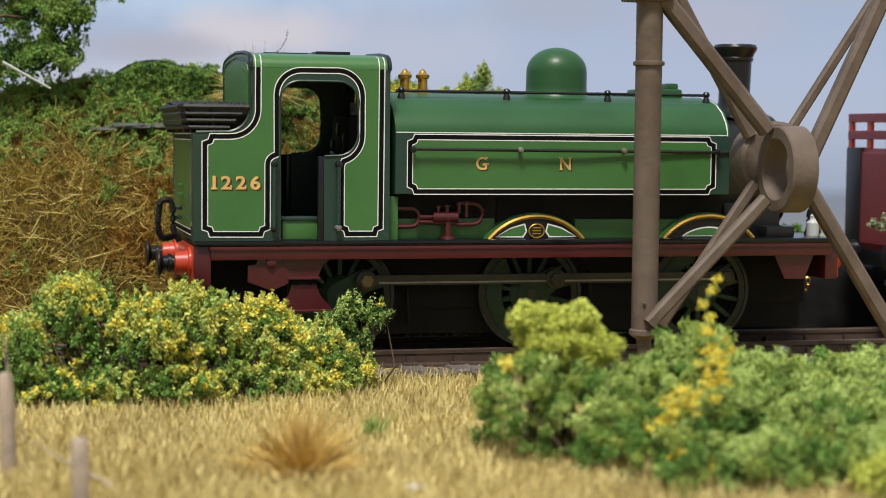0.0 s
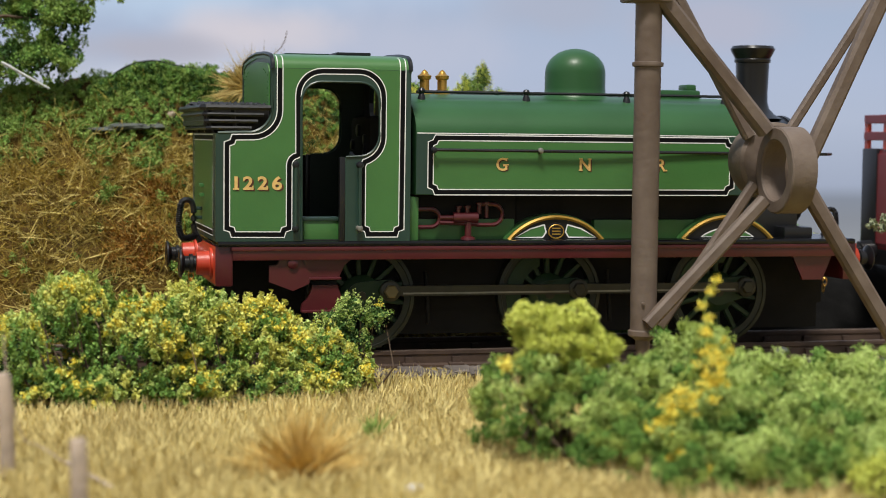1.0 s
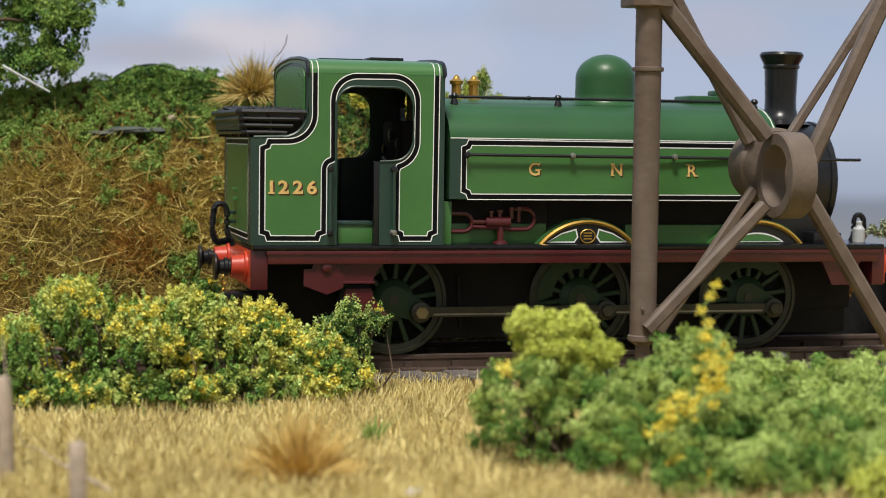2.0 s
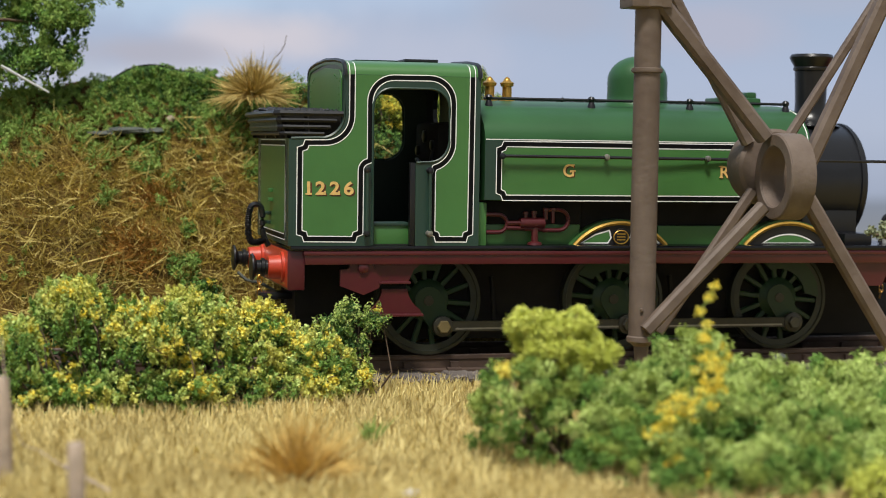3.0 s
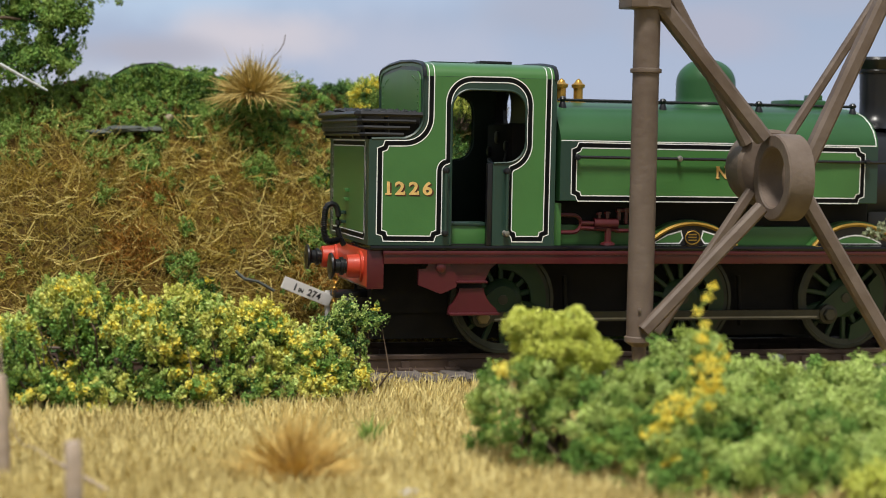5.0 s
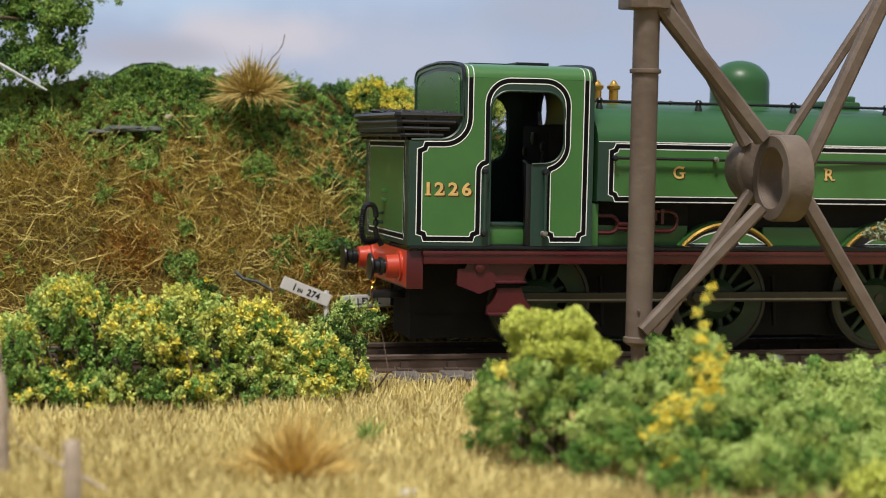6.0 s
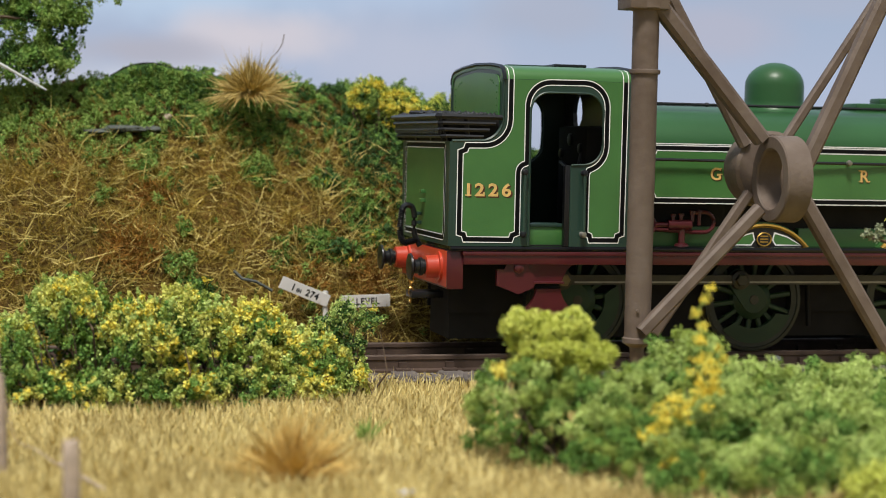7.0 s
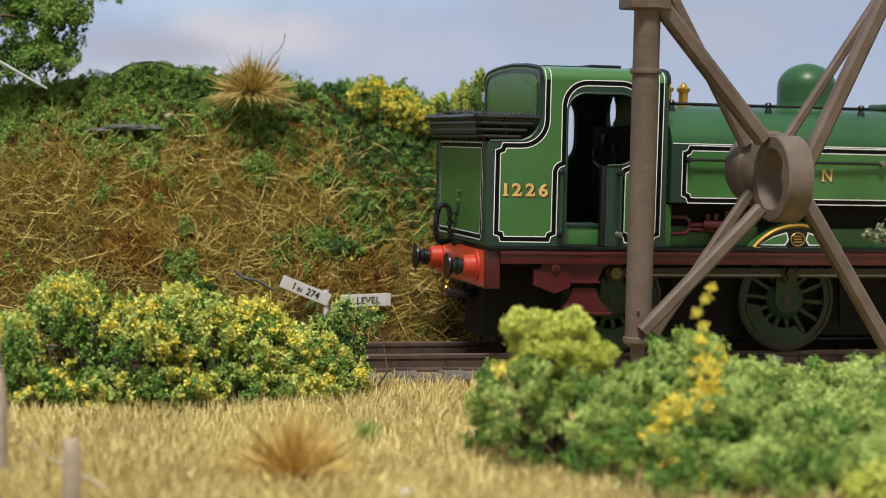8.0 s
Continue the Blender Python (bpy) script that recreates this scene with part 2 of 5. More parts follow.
def flakes(name, pts, size, mat, parent=None, label=""):
    """Small bent leaf flakes at the points."""
    pts = np.asarray(pts, float)
    n = len(pts)
    s = (size * RNG.uniform(0.55, 1.35, n))[:, None]
    u = unit(RNG.normal(size=(n, 3)))
    v = unit(np.cross(u, RNG.normal(size=(n, 3))))
    w = np.cross(u, v)
    V = np.stack([pts - u * s, pts + v * s * 0.6 + w * s * 0.25, pts + u * s, pts - v * s * 0.6 + w * s * 0.25], 1).reshape(-1, 3)
    q = np.arange(4 * n).reshape(n, 4)
    return raw_mesh(name, V, q, [], mat, parent, label)


def fibres(name, base, way, length, width, bend, mat, parent=None, label=""):
    """Thin grass blades: base points, directions, a bend sideways at the tip."""
    base = np.asarray(base, float)
    n = len(base)
    way = unit(np.asarray(way, float))
    L = (length * RNG.uniform(0.5, 1.3, n))[:, None]
    side = unit(np.cross(way, RNG.normal(size=(n, 3))))
    b = RNG.normal(size=(n, 3)) * bend * L
    w = (width * RNG.uniform(0.6, 1.3, n))[:, None] / 2
    mid, tip = base + way * L * 0.55 + b * 0.35, base + way * L + b
    V = np.stack([base - side * w, base + side * w, mid + side * w * 0.9, mid - side * w * 0.9, tip], 1).reshape(-1, 3)
    k = 5 * np.arange(n)[:, None]
    return raw_mesh(name, V, k + np.array([[0, 1, 2, 3]]), k + np.array([[3, 2, 4]]), mat, parent, label)


def sprays(centres, spread, per):
    c = np.repeat(np.asarray(centres, float), per, axis=0)
    return c + RNG.normal(size=c.shape) * spread


def twigs(name, roots, tips, r, mat, parent):
    bm = bmesh.new()
    for p, q in zip(roots, tips):
        p, q = Vector(p), Vector(q)
        m = (p + q) / 2 + Vector(RNG.normal(size=3)) * (q - p).length * 0.12
        rod(p, m, r, 4, bm, r * 0.75)
        rod(m, q, r * 0.75, 4, bm, r * 0.35)
    return part(name, bm, mat, parent, smooth=False)


# ---- setting: ground, backdrop, track ----
def smooth01(a, b, x):
    t = np.clip((x - a) / (b - a), 0, 1)
    return t * t * (3 - 2 * t)


def lumps(x, y, f, seed):
    return (np.sin(x * f + seed) * np.cos(y * f * 1.3 + seed * 2.1) + 0.6 * np.sin(x * f * 2.3 + y * f * 1.7 + seed * 3.7) + 0.4 * np.cos(x * f * 4.1 - y * f * 3.3 + seed))


def field_height(x, y):
    z = -4.2 + 0.35 * lumps(x, y, 0.06, 1.0) + 0.12 * lumps(x, y, 0.23, 4.0)
    shoulder = smooth01(-19, -13, y) * (1 - smooth01(17, 22, y))
    return z * (1 - shoulder) + shoulder * -3.0


def bank_height(x, y):
    top = np.interp(x, [-140, -31, -17, 0, 11, 30, 46, 56, 64, 80, 112, 300], [39, 42, 45, 48.0, 47.6, 45.3, 44.5, 42.5, 41, 34, -5, -5])
    toe = 17.5 + 1.5 * np.sin(x * 0.09 + 1)
    rise = np.clip((y - toe) / 34.0, 0, 1.15)
    z = -3.5 + (top + 3.5) * (rise ** 0.85) * (1 - 0.08 * rise)
    return z + smooth01(0, 0.2, rise) * (0.9 * lumps(x, y, 0.21, 2.0) + 0.35 * lumps(x, y, 0.75, 5.0))


def sheet(name, xs, ys, height, mat):
    X, Y = np.meshgrid(xs, ys)
    Z = height(X, Y)
    V = np.stack([X, Y, Z], -1).reshape(-1, 3)
    nx = len(xs)
    i = (np.arange(len(ys) - 1)[:, None] * nx + np.arange(nx - 1)[None]).reshape(-1, 1)
    ob = raw_mesh(name, V, i + np.array([[0, 1, nx + 1, nx]]), [], mat)
    ob.data.shade_smooth()
    return ob


ground = sheet("ground", np.r_[-1500, -700, np.arange(-300, 401, 3.0), 800, 1600], np.r_[-1500, -700, np.arange(-330, 171, 3.0), 300], field_height, FIELD)
tagged(ground, "flat scenic baseboard covered in dry straw-coloured turf", "ground", kind="structure")
bank = sheet("embankment", np.arange(-140, 130, 1.2), np.arange(14.0, 92, 1.0), bank_height, SOIL)
tagged(bank, "steep earth embankment of brown dead bracken beside the track", "embankment", kind="structure")


# added mound, near-black in place of the shade behind the train
def mound_height(x, y):
    rise = smooth01(17, 26, y) * smooth01(98, 112, x)
    return -4.6 + rise * (14.5 + 0.7 * lumps(x, y, 0.25, 6.0) + 0.4 * lumps(x, y, 0.9, 2.0))


mound = sheet("shade_mound", np.arange(96, 330, 1.5), np.arange(15.0, 70, 1.5), mound_height, SHADE_GROUND)
tagged(mound, "added low dark mound standing in for shade behind the track", "mound", kind="structure")


def sky_material():
    """A painted sky: a vertical wash with a grey-blue distance, and soft clouds, each (x, z, half width, half height, colour)."""
    m = bpy.data.materials.new("painted_sky")
    m.use_nodes = True
    nt = m.node_tree
    N, L = nt.nodes, nt.links
    N.remove(N["Principled BSDF"])
    em = N.new("ShaderNodeEmission")
    tc, sep = N.new("ShaderNodeTexCoord"), N.new("ShaderNodeSeparateXYZ")
    L.new(tc.outputs["Object"], sep.inputs[0])
    mp = N.new("ShaderNodeMapRange")
    mp.inputs["From Min"].default_value, mp.inputs["From Max"].default_value = -0.06, 0.10
    L.new(sep.outputs["Z"], mp.inputs["Value"])
    ramp = N.new("ShaderNodeValToRGB")
    e = ramp.color_ramp.elements
    e[0].position, e[0].color = 0.0, (0.20, 0.22, 0.24, 1)
    e[1].position, e[1].color = 1.0, (0.38, 0.465, 0.62, 1)
    for p, c in ((0.36, (0.22, 0.235, 0.25)), (0.42, (0.29, 0.31, 0.34)), (0.465, (0.25, 0.27, 0.31)), (0.50, (0.24, 0.27, 0.33)), (0.525, (0.36, 0.41, 0.53)), (0.64, (0.44, 0.50, 0.635)), (0.72, (0.43, 0.50, 0.655)), (0.82, (0.395, 0.475, 0.63))):
        k = e.new(p)
        k.color = (*c, 1)
    L.new(mp.outputs["Result"], ramp.inputs[0])
    out = ramp.outputs[0]
    n = N.new("ShaderNodeTexNoise")
    n.inputs["Scale"].default_value, n.inputs["Detail"].default_value = 45.0, 6
    L.new(tc.outputs["Object"], n.inputs["Vector"])
    for x, z, rx, rz, col, most in (
            (0.015, 0.074, 0.045, 0.012, (0.50, 0.63, 0.80), 0.9), (0.070, 0.078, 0.040, 0.012, (0.47, 0.58, 0.76), 0.8),
            (0.072, 0.060, 0.036, 0.014, (0.51, 0.54, 0.66), 0.7), (0.014, 0.050, 0.034, 0.008, (0.62, 0.65, 0.74), 0.9),
            (0.031, 0.063, 0.026, 0.0085, (0.64, 0.61, 0.67), 1.0), (0.004, 0.0585, 0.024, 0.0055, (0.45, 0.45, 0.53), 0.9),
            (-0.03, 0.050, 0.030, 0.012, (0.50, 0.52, 0.60), 0.8), (0.158, 0.069, 0.030, 0.009, (0.47, 0.48, 0.59), 0.8),
            (0.112, 0.072, 0.028, 0.008, (0.43, 0.46, 0.57), 0.7), (0.188, 0.078, 0.030, 0.006, (0.42, 0.47, 0.60), 0.8)):
        st = N.new("ShaderNodeMapping")
        st.inputs["Location"].default_value = (-x / rx, 0, -z / rz)
        st.inputs["Scale"].default_value = (1 / rx, 0, 1 / rz)
        L.new(tc.outputs["Object"], st.inputs[0])
        far_out = N.new("ShaderNodeVectorMath")
        far_out.operation = "LENGTH"
        L.new(st.outputs[0], far_out.inputs[0])
        edge = N.new("ShaderNodeMath")
        edge.operation = "MULTIPLY_ADD"
        edge.inputs[1].default_value = 1.1
        L.new(n.outputs["Fac"], edge.inputs[0])
        L.new(far_out.outputs["Value"], edge.inputs[2])
        soft = N.new("ShaderNodeMapRange")
        soft.interpolation_type = "SMOOTHSTEP"
        soft.inputs["From Min"].default_value, soft.inputs["From Max"].default_value = 0.75, 1.75
        soft.inputs["To Min"].default_value, soft.inputs["To Max"].default_value = most, 0.0
        L.new(edge.outputs[0], soft.inputs["Value"])
        mix = N.new("ShaderNodeMix")
        mix.data_type = "RGBA"
        mix.inputs["B"].default_value = (*col, 1)
        L.new(soft.outputs["Result"], mix.inputs["Factor"])
        L.new(out, mix.inputs["A"])
        out = mix.outputs["Result"]
    L.new(out, em.inputs["Color"])
    L.new(em.outputs[0], N["Material Output"].inputs[0])
    return m


backdrop = finish("backdrop", box(-900, 1100, 150, 153, -60, 420), sky_material())
tagged(backdrop, "painted backscene board of pale blue sky and soft clouds", "backdrop", kind="structure")


def track():
    t = thing("railway_track", 0, 0, -3.0)
    tagged(t, "rust-brown bullhead rails on weathered sleepers in ballast", "track", kind="structure")
    sec = [(-0.95, 0.1), (0.95, 0.1), (0.95, 0.45), (0.3, 0.75), (0.3, 2.1), (0.52, 2.3), (0.52, 2.85), (0.38, 3.0), (-0.38, 3.0), (-0.52, 2.85), (-0.52, 2.3), (-0.3, 2.1), (-0.3, 0.75), (-0.95, 0.45)]
    for y in (-8.75, 8.75):
        bm = bmesh.new()
        a = [bm.verts.new((-320, y + u, v)) for u, v in sec]
        b = [bm.verts.new((420, y + u, v)) for u, v in sec]
        for k in range(len(sec)):
            bm.faces.new([a[k], a[(k + 1) % len(sec)], b[(k + 1) % len(sec)], b[k]])
        r = part("rail", bm, RAIL, t, smooth=False)
        part("rail_head", box(-320, 420, y - 0.36, y + 0.36, 2.99, 3.04), RAIL_TOP, r, "worn brighter rail top", smooth=False)
    me_s = me_c = None
    for k in range(-22, 36):
        x = k * 8.3 + 2.5
        if me_s is None:
            s = part("sleeper", box(-2.2, 2.2, -15.8, 15.8, -1.6, 0.4, 0.35), SLEEPER, t, smooth=False)
            bm = box(-1.3, 1.3, -1.6, 1.6, 0.3, 0.9, 0.2)
            box(-0.7, 0.7, 0.5, 1.3, 0.8, 1.9, 0, bm)
            box(-0.7, 0.7, -1.3, -0.5, 0.8, 1.9, 0, bm)
            c = part("rail_chair", bm, RAIL, t, smooth=False)
            me_s, me_c = s.data, c.data
            c.location = (x * MM, -8.75 * MM, 0)
        else:
            s = new("sleeper", me_s)
            s.parent = t
            c = new("rail_chair", me_c)
            c.parent = t
            c.location = (x * MM, -8.75 * MM, 0)
        s.location = (x * MM, 0, 0)
        c2 = new("rail_chair", me_c)
        c2.parent = t
        c2.location = (x * MM, 8.75 * MM, 0)
    n = 9000
    p = np.stack([RNG.uniform(-70, 140, n), RNG.uniform(-19, 20, n), np.full(n, -3.0)], 1)
    p[:, 2] += RNG.uniform(-0.35, 0.15, n)
    s = RNG.uniform(0.25, 0.6, n)[:, None]
    p[:420, 1], s[:420, 0] = RNG.uniform(-18.2, -16.2, 420), RNG.uniform(0.55, 1.05, 420)
    d = np.array([[1, 0, 0], [-1, 0, 0], [0, 1, 0], [0, -1, 0], [0, 0, 0.8], [0, 0, -0.8]])
    V = (p[:, None] + s[:, None] * (d[None] + RNG.normal(size=(n, 6, 3)) * 0.25)).reshape(-1, 3)
    f = np.array([[0, 2, 4], [2, 1, 4], [1, 3, 4], [3, 0, 4], [2, 0, 5], [1, 2, 5], [3, 1, 5], [0, 3, 5]])
    b = raw_mesh("ballast", V, [], (6 * np.arange(n)[:, None, None] + f[None]).reshape(-1, 3), STONE_I)
    tagged(b, "grey-brown crushed stone ballast between and beside the rails", "ballast", kind="stuff")


track()


# ---- the locomotive; its own axes: x forward, z up from the rail top ----
loco = thing("tank_locomotive")
tagged(loco, "green saddle tank model locomotive with white and black lining", "locomotive")
CAB = 17.0


def near(u, v, w):
    return (u, -CAB - w, v)


def far(u, v, w):
    return (u, CAB + w, v)


def cab_outline():
    return ([(-2.0, 19.3), (-2.0, 36.7), (3.0, 36.9)] + arc(3.2, 40.9, 4.0, -85, 0, 8) + [(7.2, 47.4), (30.2, 47.4), (30.2, 19.3), (19.25, 19.3), (19.2, 33.05), (21.5, 33.05)]
            + arc(21.5, 36.6, 3.5, -80, 0, 6) + [(25.0, 42.0)] + arc(21.6, 42.0, 3.4, 5, 90, 7) + arc(15.2, 42.0, 3.4, 90, 180, 7) + [(11.9, 19.3)])


LINING = ([(8.4, 47.35)] + arc(4.0, 40.6, 4.4, 0, -88, 8) + [(0.95, 36.15), (0.7, 35.4), (-0.18, 35.05), (-0.18, 21.5), (0.65, 21.25), (0.9, 20.45), (8.85, 20.4), (9.1, 21.2), (9.95, 21.5), (9.95, 31.7)]
          + arc(11.5, 31.75, 1.55, 180, 100, 4) + [(11.47, 33.4)] + arc(15.4, 43.0, 4.0, 180, 90, 8) + arc(21.5, 43.0, 4.05, 90, 0, 8) + [(25.55, 36.8)]
          + arc(21.3, 36.4, 4.25, 0, -74, 7) + [(22.15, 31.6), (22.15, 21.5), (22.9, 21.2), (23.1, 20.4), (27.7, 20.4), (27.9, 21.2), (28.7, 21.5), (28.8, 47.35)])


def lined(path, place, parent, closed=False, half=0.46, w=0.175, out=0.05):
    part("black_line", stripe(path, 0, 2 * half, place, closed, thick=out), LINE_BLACK, parent, smooth=False)
    for d in (-half, half):
        part("white_line", stripe(path, d, w, place, closed, thick=out + 0.02), WHITE, parent, smooth=False)


def build_cab():
    outer = cab_outline()
    for put, sgn in ((near, -1), (far, 1)):
        side = part("cab_side", plate(outer, [], lambda u, v, w: put(u, v, -w), 0.8), DARK_GREEN, loco, "dark green edged cab and bunker side", smooth=False)
        part("side_panel", plate(LINING, [], lambda u, v, w: put(u, v, w), 0.03), GREEN, side, "apple green panel", smooth=False)
        lined(LINING, put, side)
        edge = [(12.0, 19.4), (11.9, 42.0)] + arc(15.2, 42.0, 3.3, 180, 90, 8) + arc(21.6, 42.0, 3.3, 90, 0, 8) + [(24.9, 36.6)] + arc(21.5, 36.6, 3.4, 0, -85, 6) + [(19.3, 33.1)]
        part("door_beading", tube([put(u, v, 0.02) for u, v in edge], 0.22, 6), DARK_GREEN, side)
        rim = [(-1.6, 36.8), (3.0, 36.95)] + arc(3.2, 40.9, 4.0, -85, 0, 8) + [(7.2, 47.5)]
        part("bunker_beading", tube([put(u, v, -0.2) for u, v in rim], 0.32, 6), DARK_GREEN, side)
        for x in (10.9, 21.5):
            bm = rod(put(x, 21.2, 1.0), put(x, 32.0, 1.0), 0.3, 8)
            part("door_handrail", bm, DARK_GREEN, side, "dark green handrail")
            for z in (21.4, 31.8):
                bm = lathe([(0.0, 1.45), (0.42, 1.32), (0.62, 0.9), (0.45, 0.45), (0.28, 0.3), (0.5, 0.0)], 12, None, along(put(x, z, 0), put(x, z, 1))[0])
                part("handrail_knob", bm, STEEL if x > 20 and z < 25 else SATIN, side)
        for u in (18.75,):
            part("cab_pillar", box(u - 0.45, u + 0.45, sgn * 17.0 - 1.2 * (sgn > 0), sgn * 17.0 + 1.2 * (sgn < 0), 19.3, 33.1, 0.15), BLACK, side)
    # added near-black sheet: stands for the shade beyond the lower far doorway
    part("far_door_shade", box(11.9, 19.25, 16.3, 16.9, 19.3, 33.0, 0.1), VOID, loco, "added dark sheet for the shade in the far doorway", smooth=False)
    # running number, gold with a dark shade
    for ch, x in zip("1226", (1.3, 3.25, 5.6, 7.95)):
        m = Matrix.Translation((x, -CAB - 0.10, 27.75)) @ Matrix.Rotation(radians(90), 4, "X")
        letters(ch, 2.95, m @ Matrix.Translation((0.27, -0.2, -0.05)), SHADE_RED, "number_shade", loco, "", 0.02, 1.16, 0.09)
        ob = letters(ch, 2.95, m, GOLD, "numeral", loco, "gold running numeral", 0.03, 1.16, 0.08)
        if ch == "1":
            part("serif", box(x - 0.52, x + 0.52, -CAB - 0.17, -CAB - 0.12, 27.68, 27.95), GOLD, ob, smooth=False)
        elif ch == "2":
            part("serif", box(x + 0.62, x + 0.88, -CAB - 0.17, -CAB - 0.12, 27.68, 28.35), GOLD, ob, smooth=False)
    # roof
    prof = [(-17.0, 47.2), (-16.95, 47.9), (-16.6, 48.6), (-15.9, 49.15), (-14.5, 49.5), (-9, 50.0), (0, 50.3), (9, 50.0), (14.5, 49.5), (15.9, 49.15), (16.6, 48.6), (16.95, 47.9), (17.0, 47.2)]
    inner = [(y * 0.955, z - 0.7) for y, z in reversed(prof)]
    part("cab_roof", plate(prof + inner, [], lambda u, v, w: (7.0 + w, u, v), 23.3), GREEN, loco, "rounded green cab roof")
    for x in (7.0, 29.9):
        part("roof_beading", tube([(x + 0.2, y * 1.004, z + 0.05) for y, z in prof], 0.38, 6), SATIN, loco)
    for x, d in ((8.4, 0.46), (8.4, -0.46), (28.8, 0.46), (28.8, -0.46)):
        bm = bmesh.new()
        for a, b in zip(prof[:5], prof[1:5]):
            bm.faces.new([bm.verts.new((x + d + e, p[0] - 0.05, p[1] + 0.05)) for p, e in ((a, -0.08), (a, 0.08), (b, 0.08), (b, -0.08))])
        part("white_line", bm, WHITE, loco, smooth=False)
    part("roof_ventilator", box(20.0, 26.0, -4.5, 4.5, 50.2, 50.75, 0.2), SATIN, loco, "black sliding roof ventilator")
    part("roof_rib", box(11.0, 18.5, -6, 6, 50.0, 50.35, 0.1), DARK_GREEN, loco)
    # cab front and rear walls with windows
    wall = [(-16.3, 37.0), (-16.3, 47.6), (-15.6, 48.6), (-14, 49.0), (0, 49.8), (14, 49.0), (15.6, 48.6), (16.3, 47.6), (16.3, 37.0)]
    fwall = [(-16.3, 19.3)] + wall[1:-1] + [(16.3, 19.3)]
    holes = [arc(s * 9.0, 42.5, 2.6, 0, 330, 11, 3.4) for s in (-1, 1)]
    part("cab_front", plate(fwall, holes, lambda u, v, w: (29.2 + w, u, v), 0.8), SATIN, loco, "black cab front with oval windows", smooth=False)
    part("cab_rear", plate(wall, [], lambda u, v, w: (7.2 + w, u, v), 0.8), DARK_GREEN, loco, smooth=False)
    pan = [(-14.6, 41.0), (-14.6, 46.9)] + [(-13.9, 47.9), (-12.6, 48.3), (0, 49.0), (12.6, 48.3), (13.9, 47.9)] + [(14.6, 46.9), (14.6, 41.0)]
    part("cab_rear_panel", plate(pan, [], lambda u, v, w: (7.15 - w, u, v), 0.25), GREEN, loco, "riveted green rear cab panel", smooth=False)
    bm = bmesh.new()
    for y, z in [(-13.4, 42 + 1.1 * k) for k in range(5)] + [(13.4, 42 + 1.1 * k) for k in range(5)] + [(-10.5, 47.3), (-9.3, 47.5), (10.5, 47.3), (9.3, 47.5), (-11.5, 46.9), (11.5, 46.9)]:
        lathe([(0.22, 0), (0.16, 0.1), (0, 0.14)], 8, bm, along((6.9, y, z), (5.9, y, z))[0])
    part("riveting", bm, GREEN, loco)
    # inside: floor, backhead, bunker front
    part("cab_floor", box(7.5, 29.5, -16, 16, 19.2, 19.5), BLACK, loco, smooth=False)
    # bunker front and backhead near-black: the cab's shade put into the colour
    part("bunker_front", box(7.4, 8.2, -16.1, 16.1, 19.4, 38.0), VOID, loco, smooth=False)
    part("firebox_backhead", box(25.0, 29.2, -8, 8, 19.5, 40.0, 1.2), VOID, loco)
    # cab fittings in black rather than brass, interior shade included in the colour
    for x, y, z, r in ((24.6, -5.5, 36.0, 0.9), (24.6, 0.0, 37.5, 1.1), (24.6, 5.0, 35.0, 0.9)):
        part("gauge", lathe([(r, 0), (r, 0.5), (r * 0.8, 0.6), (0, 0.55)], 16, None, along((x + 0.5, y, z), (x - 0.5, y, z))[0]), SATIN, loco, "cab gauge blackened with interior shade")
    part("regulator", rod((24.3, -3.5, 31.5), (24.3, 3.5, 33.5), 0.35, 8), SATIN, loco, "regulator handle")
    part("cab_pipe", tube(flowing([(26, -7.2, 19.5), (24.4, -7.0, 25), (24.2, -6.2, 31), (25.2, -5.5, 36)]), 0.35, 8), SATIN, loco, "cab pipe blackened with interior shade")
    part("cab_toolbox", box(12.6, 18.7, -15.2, -11.0, 19.4, 22.6, 0.25), GREEN, loco, "green splasher box in the cab doorway")
    part("toolbox_lid", box(12.4, 18.9, -15.5, -10.8, 22.55, 23.1, 0.15), DARK_GREEN, loco)
    # bunker rear
    rear = plate([(-16.2, 19.3), (-16.2, 36.8), (16.2, 36.8), (16.2, 19.3)], [], lambda u, v, w: (-2.0 + w, u, v), 0.8)
    rw = part("bunker_rear", rear, DARK_GREEN, loco, smooth=False)
    for s in (-1, 1):
        part("bunker_corner", rod((-1.2, s * 16.2, 19.3), (-1.2, s * 16.2, 36.75), 0.82, 14), DARK_GREEN, loco)
    rp = [(-13.6, 20.6), (-14.1, 21.6), (-14.1, 35.3), (-13.5, 36.1), (13.5, 36.1), (14.1, 35.3), (14.1, 21.6), (13.6, 20.6)]
    rear_put = lambda u, v, w: (-2.0 - w, u, v)
    part("rear_panel", plate(rp, [], rear_put, 0.03), GREEN, rw, smooth=False)
    lined(rp, rear_put, rw, True)
    for z in (26.0, 27.6):
        part("lamp_bracket", box(-2.8, -2.0, -0.8, 0.8, z, z + 0.6, 0.1), GREEN, rw)
    for z in (22.0, 23.6):
        part("lamp_bracket", box(-3.0, -2.0, 1.6, 3.2, z, z + 0.55, 0.1), DARK_GREEN, rw)
    # coal rails, flaring outwards
    for k, z in enumerate((37.6, 38.7, 39.8, 40.9)):
        o = 0.3 * k + 0.3
        x1 = 3.8 + 1.0 * k if k < 3 else 6.9
